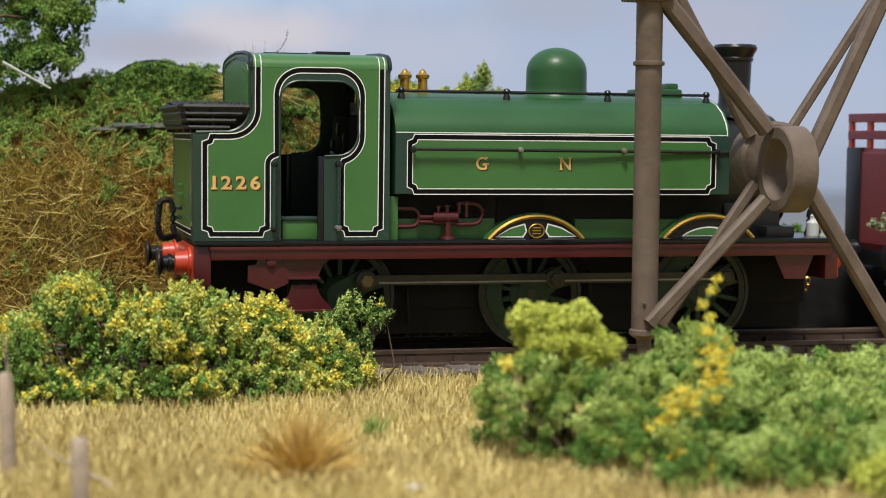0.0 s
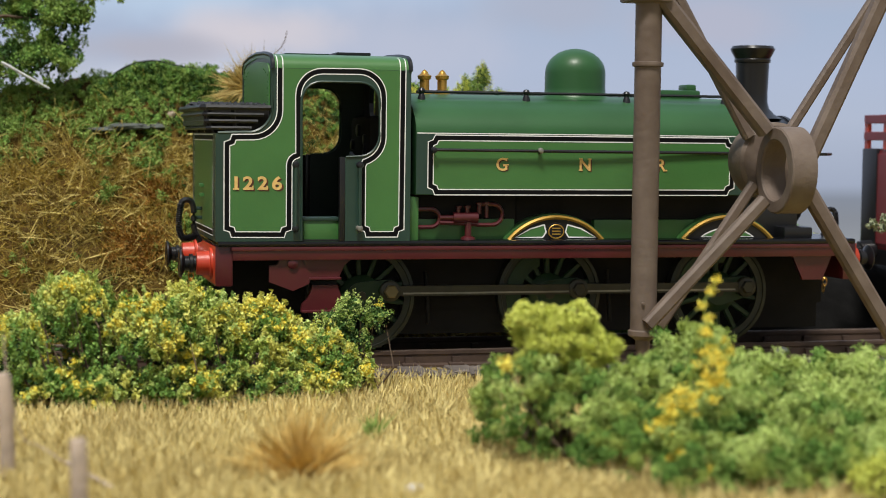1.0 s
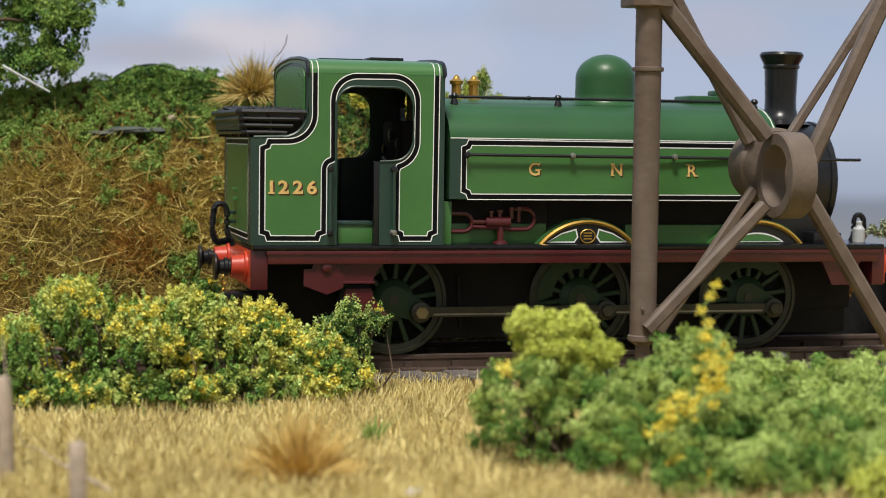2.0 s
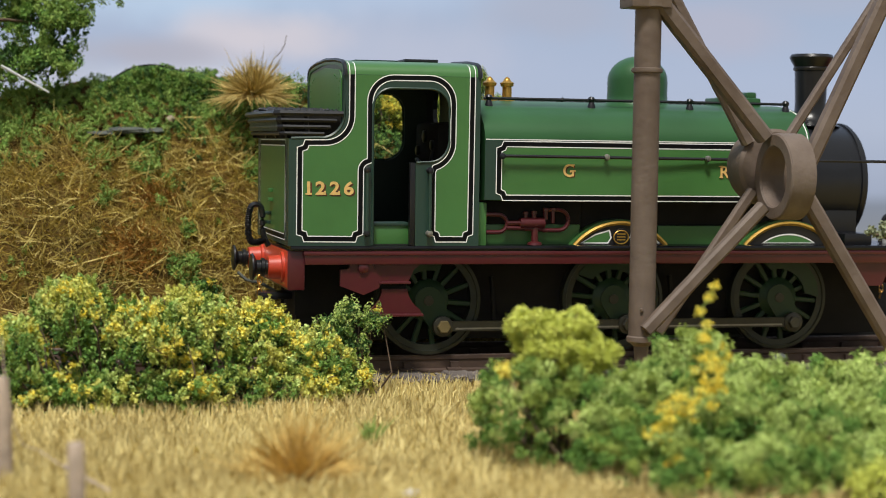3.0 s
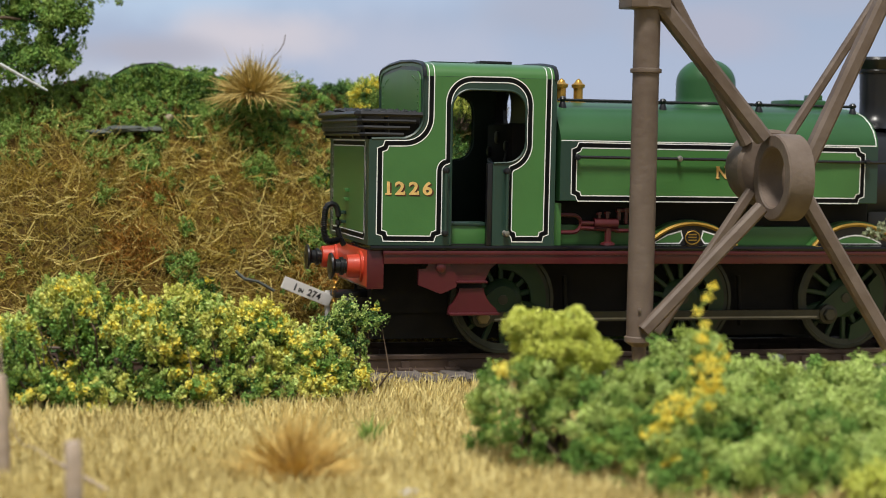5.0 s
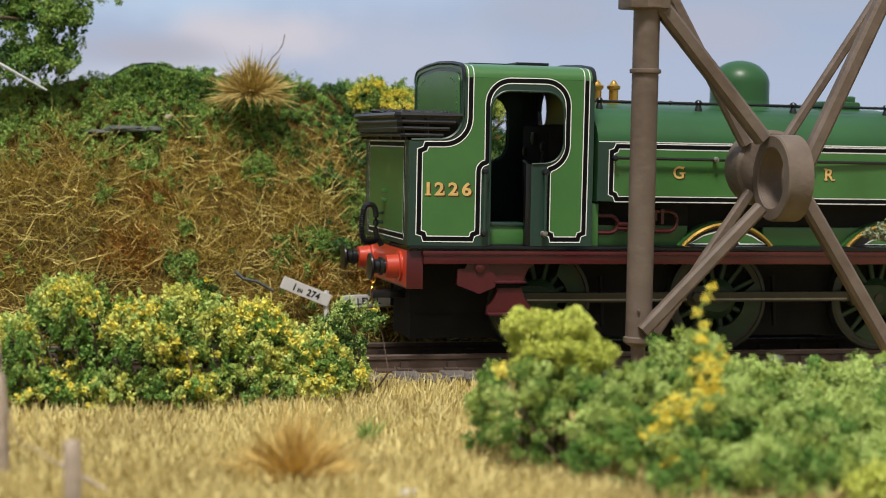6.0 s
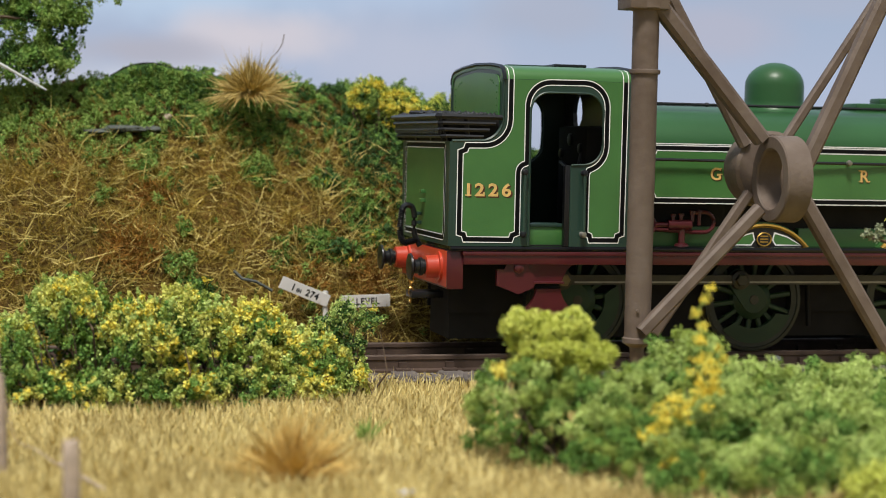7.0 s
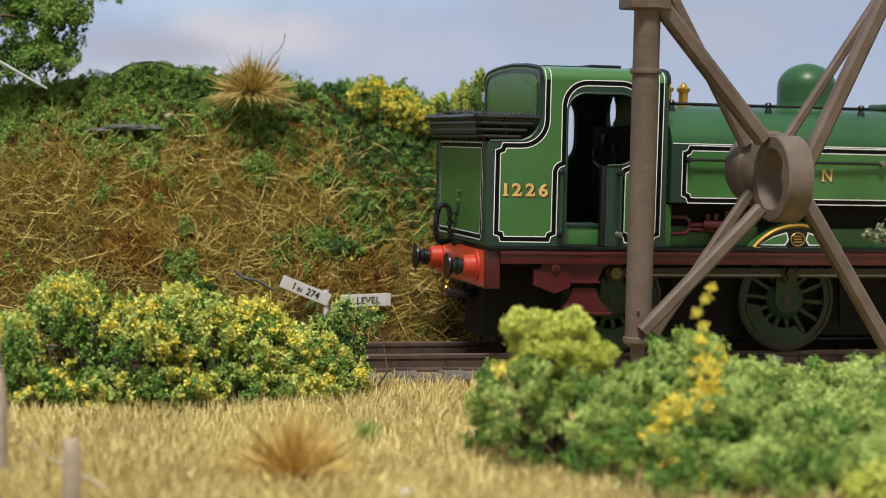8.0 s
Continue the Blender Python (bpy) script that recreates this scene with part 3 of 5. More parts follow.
        path = [(x1, -16.7 - 0.12 * k, z), (-2.4 - o, -16.7 - 0.12 * k, z), (-2.9 - o, -16.2 - 0.12 * k, z), (-2.9 - o, 16.2 + 0.12 * k, z), (-2.4 - o, 16.7 + 0.12 * k, z), (x1, 16.7 + 0.12 * k, z)]
        part("coal_rail", tube(path, 0.36 if k < 3 else 0.5, 6), SATIN, loco, "black coal rail")
    for y in (-15.8, -5.5, 5.5, 15.8):
        part("rail_upright", beam((-2.2, y, 36.8), (-3.9, y, 41.0), 0.9, 0.3), SATIN, loco)
    for s in (-1, 1):
        part("rail_upright", beam((1.2, s * 16.4, 36.8), (0.8, s * 16.7, 41.0), 0.9, 0.3), SATIN, loco)
    part("rail_backing", plate([(-16.0, 36.8), (-16.0, 41.0), (16.0, 41.0), (16.0, 36.8)], [], lambda u, v, w: (-2.0 - (v - 36.8) * 0.3 + w, u, v), 0.4), VOID, loco, smooth=False)
    for s in (-1, 1):
        part("rail_backing", box(-3.2, 6.6, s * 15.8 - 0.2, s * 15.8 + 0.2, 36.8, 41.0), VOID, loco, smooth=False)
    bm = bmesh.new()
    rnd = random.Random(5)
    for k in range(420):
        x, y = rnd.uniform(-3.9, 6.6), rnd.uniform(-15.9, 15.9)
        z = 41.2 + 0.5 * (1 - abs(y) / 16) + rnd.uniform(-0.2, 0.2)
        r = rnd.uniform(0.4, 0.75)
        vs = [bm.verts.new((x + r * rnd.uniform(0.6, 1) * a, y + r * rnd.uniform(0.6, 1) * b, z + 0.7 * r * rnd.uniform(0.6, 1) * c)) for a, b, c in ((1, 0, 0), (-1, 0, 0), (0, 1, 0), (0, -1, 0), (0, 0, 1), (0, 0, -1))]
        for t in ((0, 2, 4), (2, 1, 4), (1, 3, 4), (3, 0, 4), (2, 0, 5), (1, 2, 5), (3, 1, 5), (0, 3, 5)):
            bm.faces.new([vs[i] for i in t])
    box(-3.8, 6.8, -15.8, 15.8, 38.0, 41.1, 0, bm)
    part("coal_load", bm, COAL, loco, "heaped black coal in the bunker", smooth=False)


build_cab()


def tank_section(k=0.0):
    s = [(-15.9 + k, 26.9 + k), (-16.0 + k, 27.4), (-16.0 + k, 37.0), (-15.75 + k, 38.2), (-14.9 + k, 39.6), (-13.2 + k, 41.2), (-10.8, 42.5 - k), (-7.5, 43.4 - k), (-3.8, 43.9 - k), (0, 44.05 - k)]
    return s + [(-y, z) for y, z in reversed(s[:-1])]


def build_tank():
    sec = tank_section()
    tank = part("saddle_tank", plate(sec, [], lambda u, v, w: (31.4 + w, u, v), 59.6), TANK_GREEN, loco, "lined green saddle tank")
    for s in (-1, 1):
        put = (lambda u, v, w: (u, -16.0 - w, v)) if s < 0 else (lambda u, v, w: (u, 16.0 + w, v))
        part("tank_side_border", plate([(31.4, 27.0), (31.4, 37.0), (91.0, 37.0), (91.0, 27.0)], [], put, 0.02), DARK_GREEN, tank, smooth=False)
        pan = [(34.9, 27.35), (34.6, 28.1), (33.85, 28.4), (33.85, 35.4), (34.6, 35.7), (34.9, 36.4), (86.9, 36.4), (87.2, 35.7), (88.0, 35.4), (88.0, 28.4), (87.2, 28.1), (86.9, 27.35)]
        part("tank_panel", plate(pan, [], put, 0.04), GREEN, tank, smooth=False)
        lined(pan, put, tank, True, out=0.06)
        part("white_line", stripe([(31.5, 37.15), (90.6, 37.15)], 0, 0.18, put, thick=0.05), WHITE, tank, smooth=False)
        bm = bmesh.new()
        e = sec[2:10] if s < 0 else [(-y, z) for y, z in sec[2:10]]
        for a, b in zip(e, e[1:]):
            bm.faces.new([bm.verts.new((x, p[0] * 1.004, p[1] + 0.03)) for p, x in ((a, 90.45), (a, 90.65), (b, 90.65), (b, 90.45))])
        part("white_line", bm, WHITE, tank, smooth=False)
        # handrails
        y = s * 17.0
        part("tank_handrail", tube([(33.9, y, 34.4), (60, y, 34.3), (106.0, y * 0.93, 34.2), (108.5, y * 0.75, 34.2)], 0.3, 6), SATIN, tank)
        for k, x in enumerate((34.2, 52.7, 71.2, 88.4)):
            bm = lathe([(0.0, 0.62), (0.42, 0.45), (0.58, 0.0), (0.42, -0.4), (0.25, -0.6), (0.3, -1.1)], 12, None, along((x, y, 34.35), (x, y * 1.1, 34.35))[0])
            part("handrail_knob", bm, STEEL if k in (1, 2) else SATIN, tank)
        y = s * 9.0
        part("top_handrail", rod((33.0, y, 44.2), (90.0, y, 44.2), 0.28, 6), SATIN, tank)
        for x in (33.9, 52.5, 70.9, 89.4):
            bm = lathe([(0.75, -1.2), (0.62, -0.6), (0.42, -0.1), (0.6, 0.1), (0.66, 0.4), (0.45, 0.75), (0, 0.9)], 12, None, Matrix.Translation((x, y, 44.0)))
            part("handrail_knob", bm, SATIN, tank)
        part("handrail_joint", lathe([(0.3, -0.3), (0.45, 0), (0.3, 0.3)], 8, None, along((47.2, y, 44.2), (48, y, 44.2))[0]), SATIN, tank)
    letter_m = lambda x: Matrix.Translation((x, -16.13, 31.05)) @ Matrix.Rotation(radians(90), 4, "X")
    for x, ch in ((46.2, "G"), (60.95, "N"), (74.7, "R")):
        letters(ch, 2.95, letter_m(x) @ Matrix.Translation((0.2, -0.12, -0.04)), SHADE_RED, "letter_shade", tank, "", 0.02, 1.0, 0.06)
        ob = letters(ch, 2.95, letter_m(x), GOLD, "letter", tank, "gold letter", 0.03, 1.0, 0.05)
        for dx, dz in {"N": ((-0.78, 0.1), (-0.78, 2.0), (0.78, 2.0)), "R": ((-0.6, 0.1), (0.85, 0.1), (-0.75, 2.0)), "G": ((0.85, 0.95), (0.72, 1.95))}[ch]:
            part("serif", box(x + dx - 0.34, x + dx + 0.34, -16.2, -16.14, 31.05 + dz - 0.1, 31.05 + dz + 0.1), GOLD, ob, smooth=False)
    part("boiler", rod((31, 0, 30.0), (92, 0, 30.0), 11.0, 28), BLACK, loco, "black boiler under the tank")
    # firebox and cradle near-black: shade below the tank put into the colour
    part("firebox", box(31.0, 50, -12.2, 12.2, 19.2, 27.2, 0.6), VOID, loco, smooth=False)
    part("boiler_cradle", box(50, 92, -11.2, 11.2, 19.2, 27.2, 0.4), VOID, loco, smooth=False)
    # dome
    prof = [(6.6, -0.9), (5.9, -0.3), (5.5, 0.4), (5.42, 1.5), (5.42, 4.2)] + [(5.42 * math.cos(radians(a)), 4.2 + 4.35 * math.sin(radians(a))) for a in range(10, 90, 10)] + [(0, 8.55)]
    part("dome", lathe(prof, 36, None, Matrix.Translation((64.4, 0, 44.0))), TANK_GREEN, loco, "round-topped green dome")
    # safety valves
    for x in (36.6, 39.8):
        bm = lathe([(1.5, -0.6), (1.4, 0.3), (0.85, 0.5), (0.85, 2.6), (1.15, 2.75), (1.25, 3.3), (0.75, 3.6), (0.55, 4.0), (0.25, 4.3), (0, 4.4)], 18, None, Matrix.Translation((x, 0, 43.9)))
        part("safety_valve", bm, BRASS, loco, "polished brass safety valve")
    # filler
    part("tank_filler", box(79.2, 87.0, -4, 4, 43.6, 45.4, 0.5), TANK_GREEN, loco)
    part("filler_lid", box(85.0, 87.0, -2, 2, 45.2, 46.5, 0.4), TANK_GREEN, loco)


build_tank()


def build_front():
    part("smokebox", lathe([(10.75, 0), (10.75, 13.8), (10.45, 14.5), (9.2, 14.8), (9.0, 15.3), (6, 16.0), (0, 16.3)], 40, None, Matrix.Translation((91.0, 0, 30.2)) @ Matrix.Rotation(radians(90), 4, "Y")), SATIN, loco, "satin black smokebox")
    part("smokebox_ring", lathe([(10.95, 0), (10.95, 0.7)], 40, None, Matrix.Translation((104.2, 0, 30.2)) @ Matrix.Rotation(radians(90), 4, "Y")), SATIN, loco)
    part("smokebox_saddle", box(93.0, 104.0, -9.5, 9.5, 19.2, 27.0, 0.5), SATIN, loco)
    part("saddle_step", box(99.5, 105.0, -13.5, 13.5, 19.2, 21.2, 0.4), BLACK, loco)
    prof = [(5.6, -1.6), (4.2, -0.8), (3.2, 0.3), (2.9, 1.4), (2.85, 3.0), (3.05, 8.6), (3.3, 8.75), (3.35, 9.2), (3.2, 9.4), (3.95, 10.8), (4.05, 11.2), (3.7, 11.7), (3.3, 11.75), (2.7, 11.7), (2.6, 8.0), (0, 8.0)]
    part("chimney", lathe(prof, 32, None, Matrix.Translation((98.8, 0, 42.1))), BLACK, loco, "black chimney with a flared cap")
    # lower green sandboxes, splashers
    for s in (-1, 1):
        y0, y1 = sorted((s * 11.0, s * 12.6))
        part("sandbox", box(31.4, 49.6, y0, y1, 19.2, 22.7, 0.2), GREEN, loco, "green low side casing")
        part("side_sheet", box(64.0, 91.0, y0, y1, 19.2, 22.5, 0.2), GREEN, loco, "green low side casing")
        a, b = sorted((s * 14.4, s * 13.0))
        part("corner_post", box(30.4, 32.2, a - 0.4, b, 19.2, 26.5, 0.2), GREEN, loco)
        put = lambda u, v, w: (u, s * (14.2 + w), v)
        for cx in (56.5, 88.2):
            r, cz = 11.0, 12.1
            seg = [p for p in arc(cx, cz, r, 40.3, 139.7, 20)]
            sp = part("splasher", plate(seg, [], lambda u, v, w: put(u, v, -w), 4.0), BLACK, loco, "green splasher with brass beading", smooth=False)
            part("splasher_top", plate(arc(cx, cz, r + 0.55, 38, 142, 20) + arc(cx, cz, r, 142, 38, 20), [], lambda u, v, w: put(u, v, -0.5 - w), 3.4), GREEN, sp)
            part("brass_beading", tube([put(u, v, 0.1) for u, v in arc(cx, cz, r - 0.05, 40, 140, 20)], 0.4, 6), BRASS_DULL, sp, "brass beading")
            if cx < 60:
                for d in (-1, 1):
                    tri = [(cx + d * 7.2, 19.6), (cx + d * 2.35, 19.6)] + [(cx + d * 1.75, 20.5), (cx + d * 2.1, 21.75)] + [(cx + d * 4.6, 21.05)]
                    part("splasher_panel", plate(tri, [], put, 0.03), GREEN, sp, smooth=False)
                    part("white_line", stripe(tri, 0, 0.26, put, True, thick=0.06), WHITE, sp, smooth=False)
                part("works_plate", lathe([(1.55, 0), (1.5, 0.25), (1.2, 0.28)], 20, None, along(put(cx, 20.6, 0), put(cx, 20.6, 1))[0]), BLACK, sp)
                part("plate_rim", tube([put(cx + 1.35 * math.cos(k * math.pi / 10), 20.6 + 1.15 * math.sin(k * math.pi / 10), 0.3) for k in range(20)], 0.13, 5, None, True), BRASS_DULL, sp)
                for z in (20.05, 20.55, 21.05):
                    part("plate_bar", box(cx - 0.75, cx + 0.75, min(s * 14.5, s * 14.55), max(s * 14.5, s * 14.55), z, z + 0.22), BRASS_DULL, sp, smooth=False)
            else:
                a2 = arc(cx, cz + 0.2, r - 2.2, 56, 124, 12)
                part("splasher_panel", plate(a2, [], put, 0.03), GREEN, sp, smooth=False)
                part("white_line", stripe(a2, 0, 0.26, put, True, thick=0.06), WHITE, sp, smooth=False)
    # injector: a maroon pipe fitting beside the firebox
    y = -14.0
    inj = part("injector", rod((38.3, y, 23.0), (42.6, y, 23.0), 0.95, 12), MAROON, loco, "maroon injector with looped pipes")
    for x, z0, z1, r in ((39.3, 23.0, 25.0, 0.35), (40.8, 23.0, 25.1, 0.4), (42.9, 23.6, 25.6, 0.4), (44.2, 23.0, 25.7, 0.35), (41.0, 19.3, 23.0, 0.6)):
        part("injector_valve", lathe([(r, 0), (r, z1 - z0 - 0.5), (r * 1.5, z1 - z0 - 0.45), (r * 1.5, z1 - z0 - 0.1), (r * 0.6, z1 - z0)], 10, None, Matrix.Translation((x, y, z0))), MAROON, inj)
    part("injector_foot", lathe([(1.3, 0), (1.2, 0.4), (0.7, 0.6)], 14, None, Matrix.Translation((41.0, y, 19.25))), MAROON, inj)
    for x0, x1, zc, h in ((31.5, 36.0, 22.9, 1.5), (42.4, 47.0, 23.5, 1.75)):
        lp = [(x0, zc - h), (x1 - h, zc - h)] + arc(x1 - h, zc, h, -80, 80, 8) + [(x1 - h, zc + h), (x0, zc + h)]
        part("injector_pipe", tube([(u, y, v) for u, v in lp], 0.36, 8), MAROON, inj)
    part("injector_pipe", tube([(36.0, y, 23.0), (38.5, y, 23.0)], 0.45, 8), MAROON, inj)
    part("injector_pipe", tube([(36.0, y, 22.2), (42.5, y, 21.9)], 0.4, 8), MAROON, inj)


build_front()


def build_chassis():
    fp = part("running_plate", box(-1.6, 111.6, -17.1, 17.1, 18.4, 19.3, 0.3), GLOSS, loco, "black edged running plate")
    for s in (-1, 1):
        a, b = sorted((s * 16.9, s * 16.0))
        va = part("valance", box(0.8, 110.6, a, b, 16.2, 18.4, 0.1), MAROON, loco, "maroon valance")
        a, b = sorted((s * 17.15, s * 16.85))
        part("valance_bead", box(0.6, 110.8, a, b, 17.7, 18.38, 0.14), MAROON, va)
        a, b = sorted((s * 7.4, s * 6.8))
        part("main_frame", box(0.8, 110.0, a, b, 7.0, 18.4), VOID, loco, "black inside frame", smooth=False)
        yy = lambda u, v, w: (u, s * (15.2 + w), v)
        hang = [(8.6, 16.3), (8.2, 15.4), (6.9, 15.3), (6.9, 12.6), (10.8, 11.1), (13.4, 12.2), (14.0, 13.4), (13.0, 15.0), (12.2, 16.3)]
        st = part("step_bracket", plate(hang, [], yy, 1.0), MAROON, loco, "maroon spring bracket and footstep", smooth=False)
        part("bracket_boss", lathe([(0.9, 0), (0.85, 0.5), (0.4, 0.7)], 14, None, along(yy(10.7, 15.6, 0.9), yy(10.7, 15.6, 2))[0]), MAROON, st)
        up = [(12.5, 16.2), (20.6, 16.2), (19.4, 15.2), (18.5, 13.2), (13.8, 13.2), (13.2, 14.6)]
        part("step_plate", plate(up, [], lambda u, v, w: yy(u, v, w - 0.3), 0.9), MAROON, st, smooth=False)
        part("step_tread", box(13.4, 18.8, min(s * 14.6, s * 16.6), max(s * 14.6, s * 16.6), 12.9, 13.3, 0.1), MAROON, st)
        part("step_back", box(13.9, 18.3, min(s * 14.7, s * 15.0), max(s * 14.7, s * 15.0), 11.8, 13.0), VOID, st, smooth=False)
        lo = [(14.0, 12.0), (18.4, 12.0)] + arc(23.0, 12.6, 4.7, 187, 238, 5) + [(21.0, 7.7), (12.2, 7.7)] + arc(9.6, 12.4, 4.5, -52, -5, 5)
        part("step_plate", plate(lo, [], lambda u, v, w: yy(u, v, w - 0.3), 0.9), MAROON, st, smooth=False)
        part("step_tread", box(12.2, 21.0, min(s * 14.8, s * 16.9), max(s * 14.8, s * 16.9), 7.5, 7.9, 0.1), MAROON, st)
        fs = [(100.0, 16.2), (107.5, 16.2), (105.8, 12.0), (102.0, 12.0)]
        part("front_step", plate(fs, [], yy, 0.8), MAROON, loco, smooth=False)
    for x0, x1, d in ((-1.9, 0.9, -1), (109.6, 112.0, 1)):
        bb = part("buffer_beam", box(x0, x1, -16.4, 16.4, 12.0, 18.5, 0.15), MAROON, loco, "red buffer beam with maroon sides")
        face = x0 - 0.06 if d < 0 else x1 + 0.06
        part("beam_face", box(min(face, face + 0.3), max(face, face + 0.3), -16.0, 16.0, 12.3, 18.4, 0.1), BEAM_RED, bb, "vermilion beam face")
        for y in (-11.4, 11.4):
            m = along((face, y, 15.45), (face + d, y, 15.45))[0]
            bf = part("buffer", lathe([(2.6, 0), (2.6, 0.4), (2.05, 0.5), (1.9, 2.5), (1.6, 2.6)], 24, None, m), BEAM_RED, loco, "red buffer housing with black head")
            part("buffer_head", lathe([(1.25, 2.6), (1.25, 3.0), (1.55, 3.1), (1.55, 3.6), (1.2, 3.7), (1.2, 4.4), (1.9, 4.75), (2.3, 5.0), (2.2, 5.3), (0, 5.5)], 24, None, m), BLACK, bf, "black buffer head")
        sx = face + d * 0.5
        hose = [(sx, -3.0 * d * -1, 18.5), (sx + d * 1.2, 3.0 * d, 21.0), (sx + d * 1.3, 3.0 * d, 24.5), (sx + d * 1.9, 3.1 * d, 26.0), (sx + d * 3.2, 3.2 * d, 26.1), (sx + d * 3.9, 3.3 * d, 25.0), (sx + d * 4.2, 3.3 * d, 21.5), (sx + d * 3.6, 3.2 * d, 19.4), (sx + d * 2.2, 3.1 * d, 19.2), (sx + d * 0.4, 3.0 * d, 19.8)]
        hose = [(sx + (hx - sx) * 0.86, 0.8, 18.2 + (hz - 18.5) * 0.93) if d < 0 else (sx + (hx - sx) * 0.72 - 0.6, -3.0, 18.5 + (hz - 18.5) * 0.7) for hx, hy, hz in hose]
        part("vacuum_hose", tube(flowing(hose), 0.5, 8), BLACK, loco, "ribbed black vacuum hose")
        bm = bmesh.new()
        curve = flowing(hose)
        for p, q in zip(curve[24:-1], curve[25:]):
            for k in (0, 0.5):
                lathe([(0.48, -0.1), (0.62, 0), (0.48, 0.1)], 8, bm, along(p.lerp(q, k), q + (q - p))[0])
        part("hose_ribbing", bm, BLACK, loco)
        bm = bmesh.new()
        for k in range(5):
            c = Vector((face + d * 2.2, 0.25 * (-1) ** k - 0.2, 13.6 - 1.15 * k))
            ring = [c + Vector((0.38 * math.sin(a * math.pi / 5) * (k % 2), 0.42 * math.sin(a * math.pi / 5), 0.8 * math.cos(a * math.pi / 5))) if k % 2 == 0 else c + Vector((0.42 * math.sin(a * math.pi / 5), 0, 0.8 * math.cos(a * math.pi / 5))) for a in range(10)]
            tube(ring, 0.14, 5, bm, True)
        tube([(face, 0, 14.6), (face + d * 1.6, 0, 14.6), (face + d * 2.4, 0, 14.2), (face + d * 2.2, 0, 13.5)], 0.3, 6, bm)
        part("coupling_chain", bm, BRASS, loco, "brass coupling chain and hook")
    # added block between the frames, black in place of the shadow under the engine
    part("under_shade_block", box(1.2, 109.5, -6.6, 6.6, 2.5, 18.0), VOID, loco, smooth=False)
    part("rear_coupler", box(-4.5, 2.0, -2.2, 2.2, 9.2, 10.4, 0.2), BLACK, loco)
    for x in (35, 68):
        part("brake_hanger", beam((x, -8.6, 13.5), (x + 0.6, -8.6, 4.5), 1.0, 0.6), VOID, loco, smooth=False)
        part("brake_hanger", beam((x, 8.6, 13.5), (x + 0.6, 8.6, 4.5), 1.0, 0.6), VOID, loco, smooth=False)
    lamp = part("front_lamp", lathe([(1.15, 0), (1.15, 2.3), (0.8, 2.7), (0.55, 3.0), (0.6, 3.6), (0.3, 3.8)], 14, None, Matrix.Translation((110.2, -10, 19.3))), LAMP_WHITE, loco, "white front lamp")
    part("lamp_lens", lathe([(0.7, 0), (0.6, 0.4)], 12, None, along((111.3, -10, 20.6), (112, -10, 20.6))[0]), STEEL, lamp)
    part("lamp_handle", tube([(109.4, -10, 22.2), (109.6, -10, 24.0), (110.2, -10, 24.4), (110.8, -10, 24.0), (111.0, -10, 22.2)], 0.18, 5), SATIN, lamp)


build_chassis()


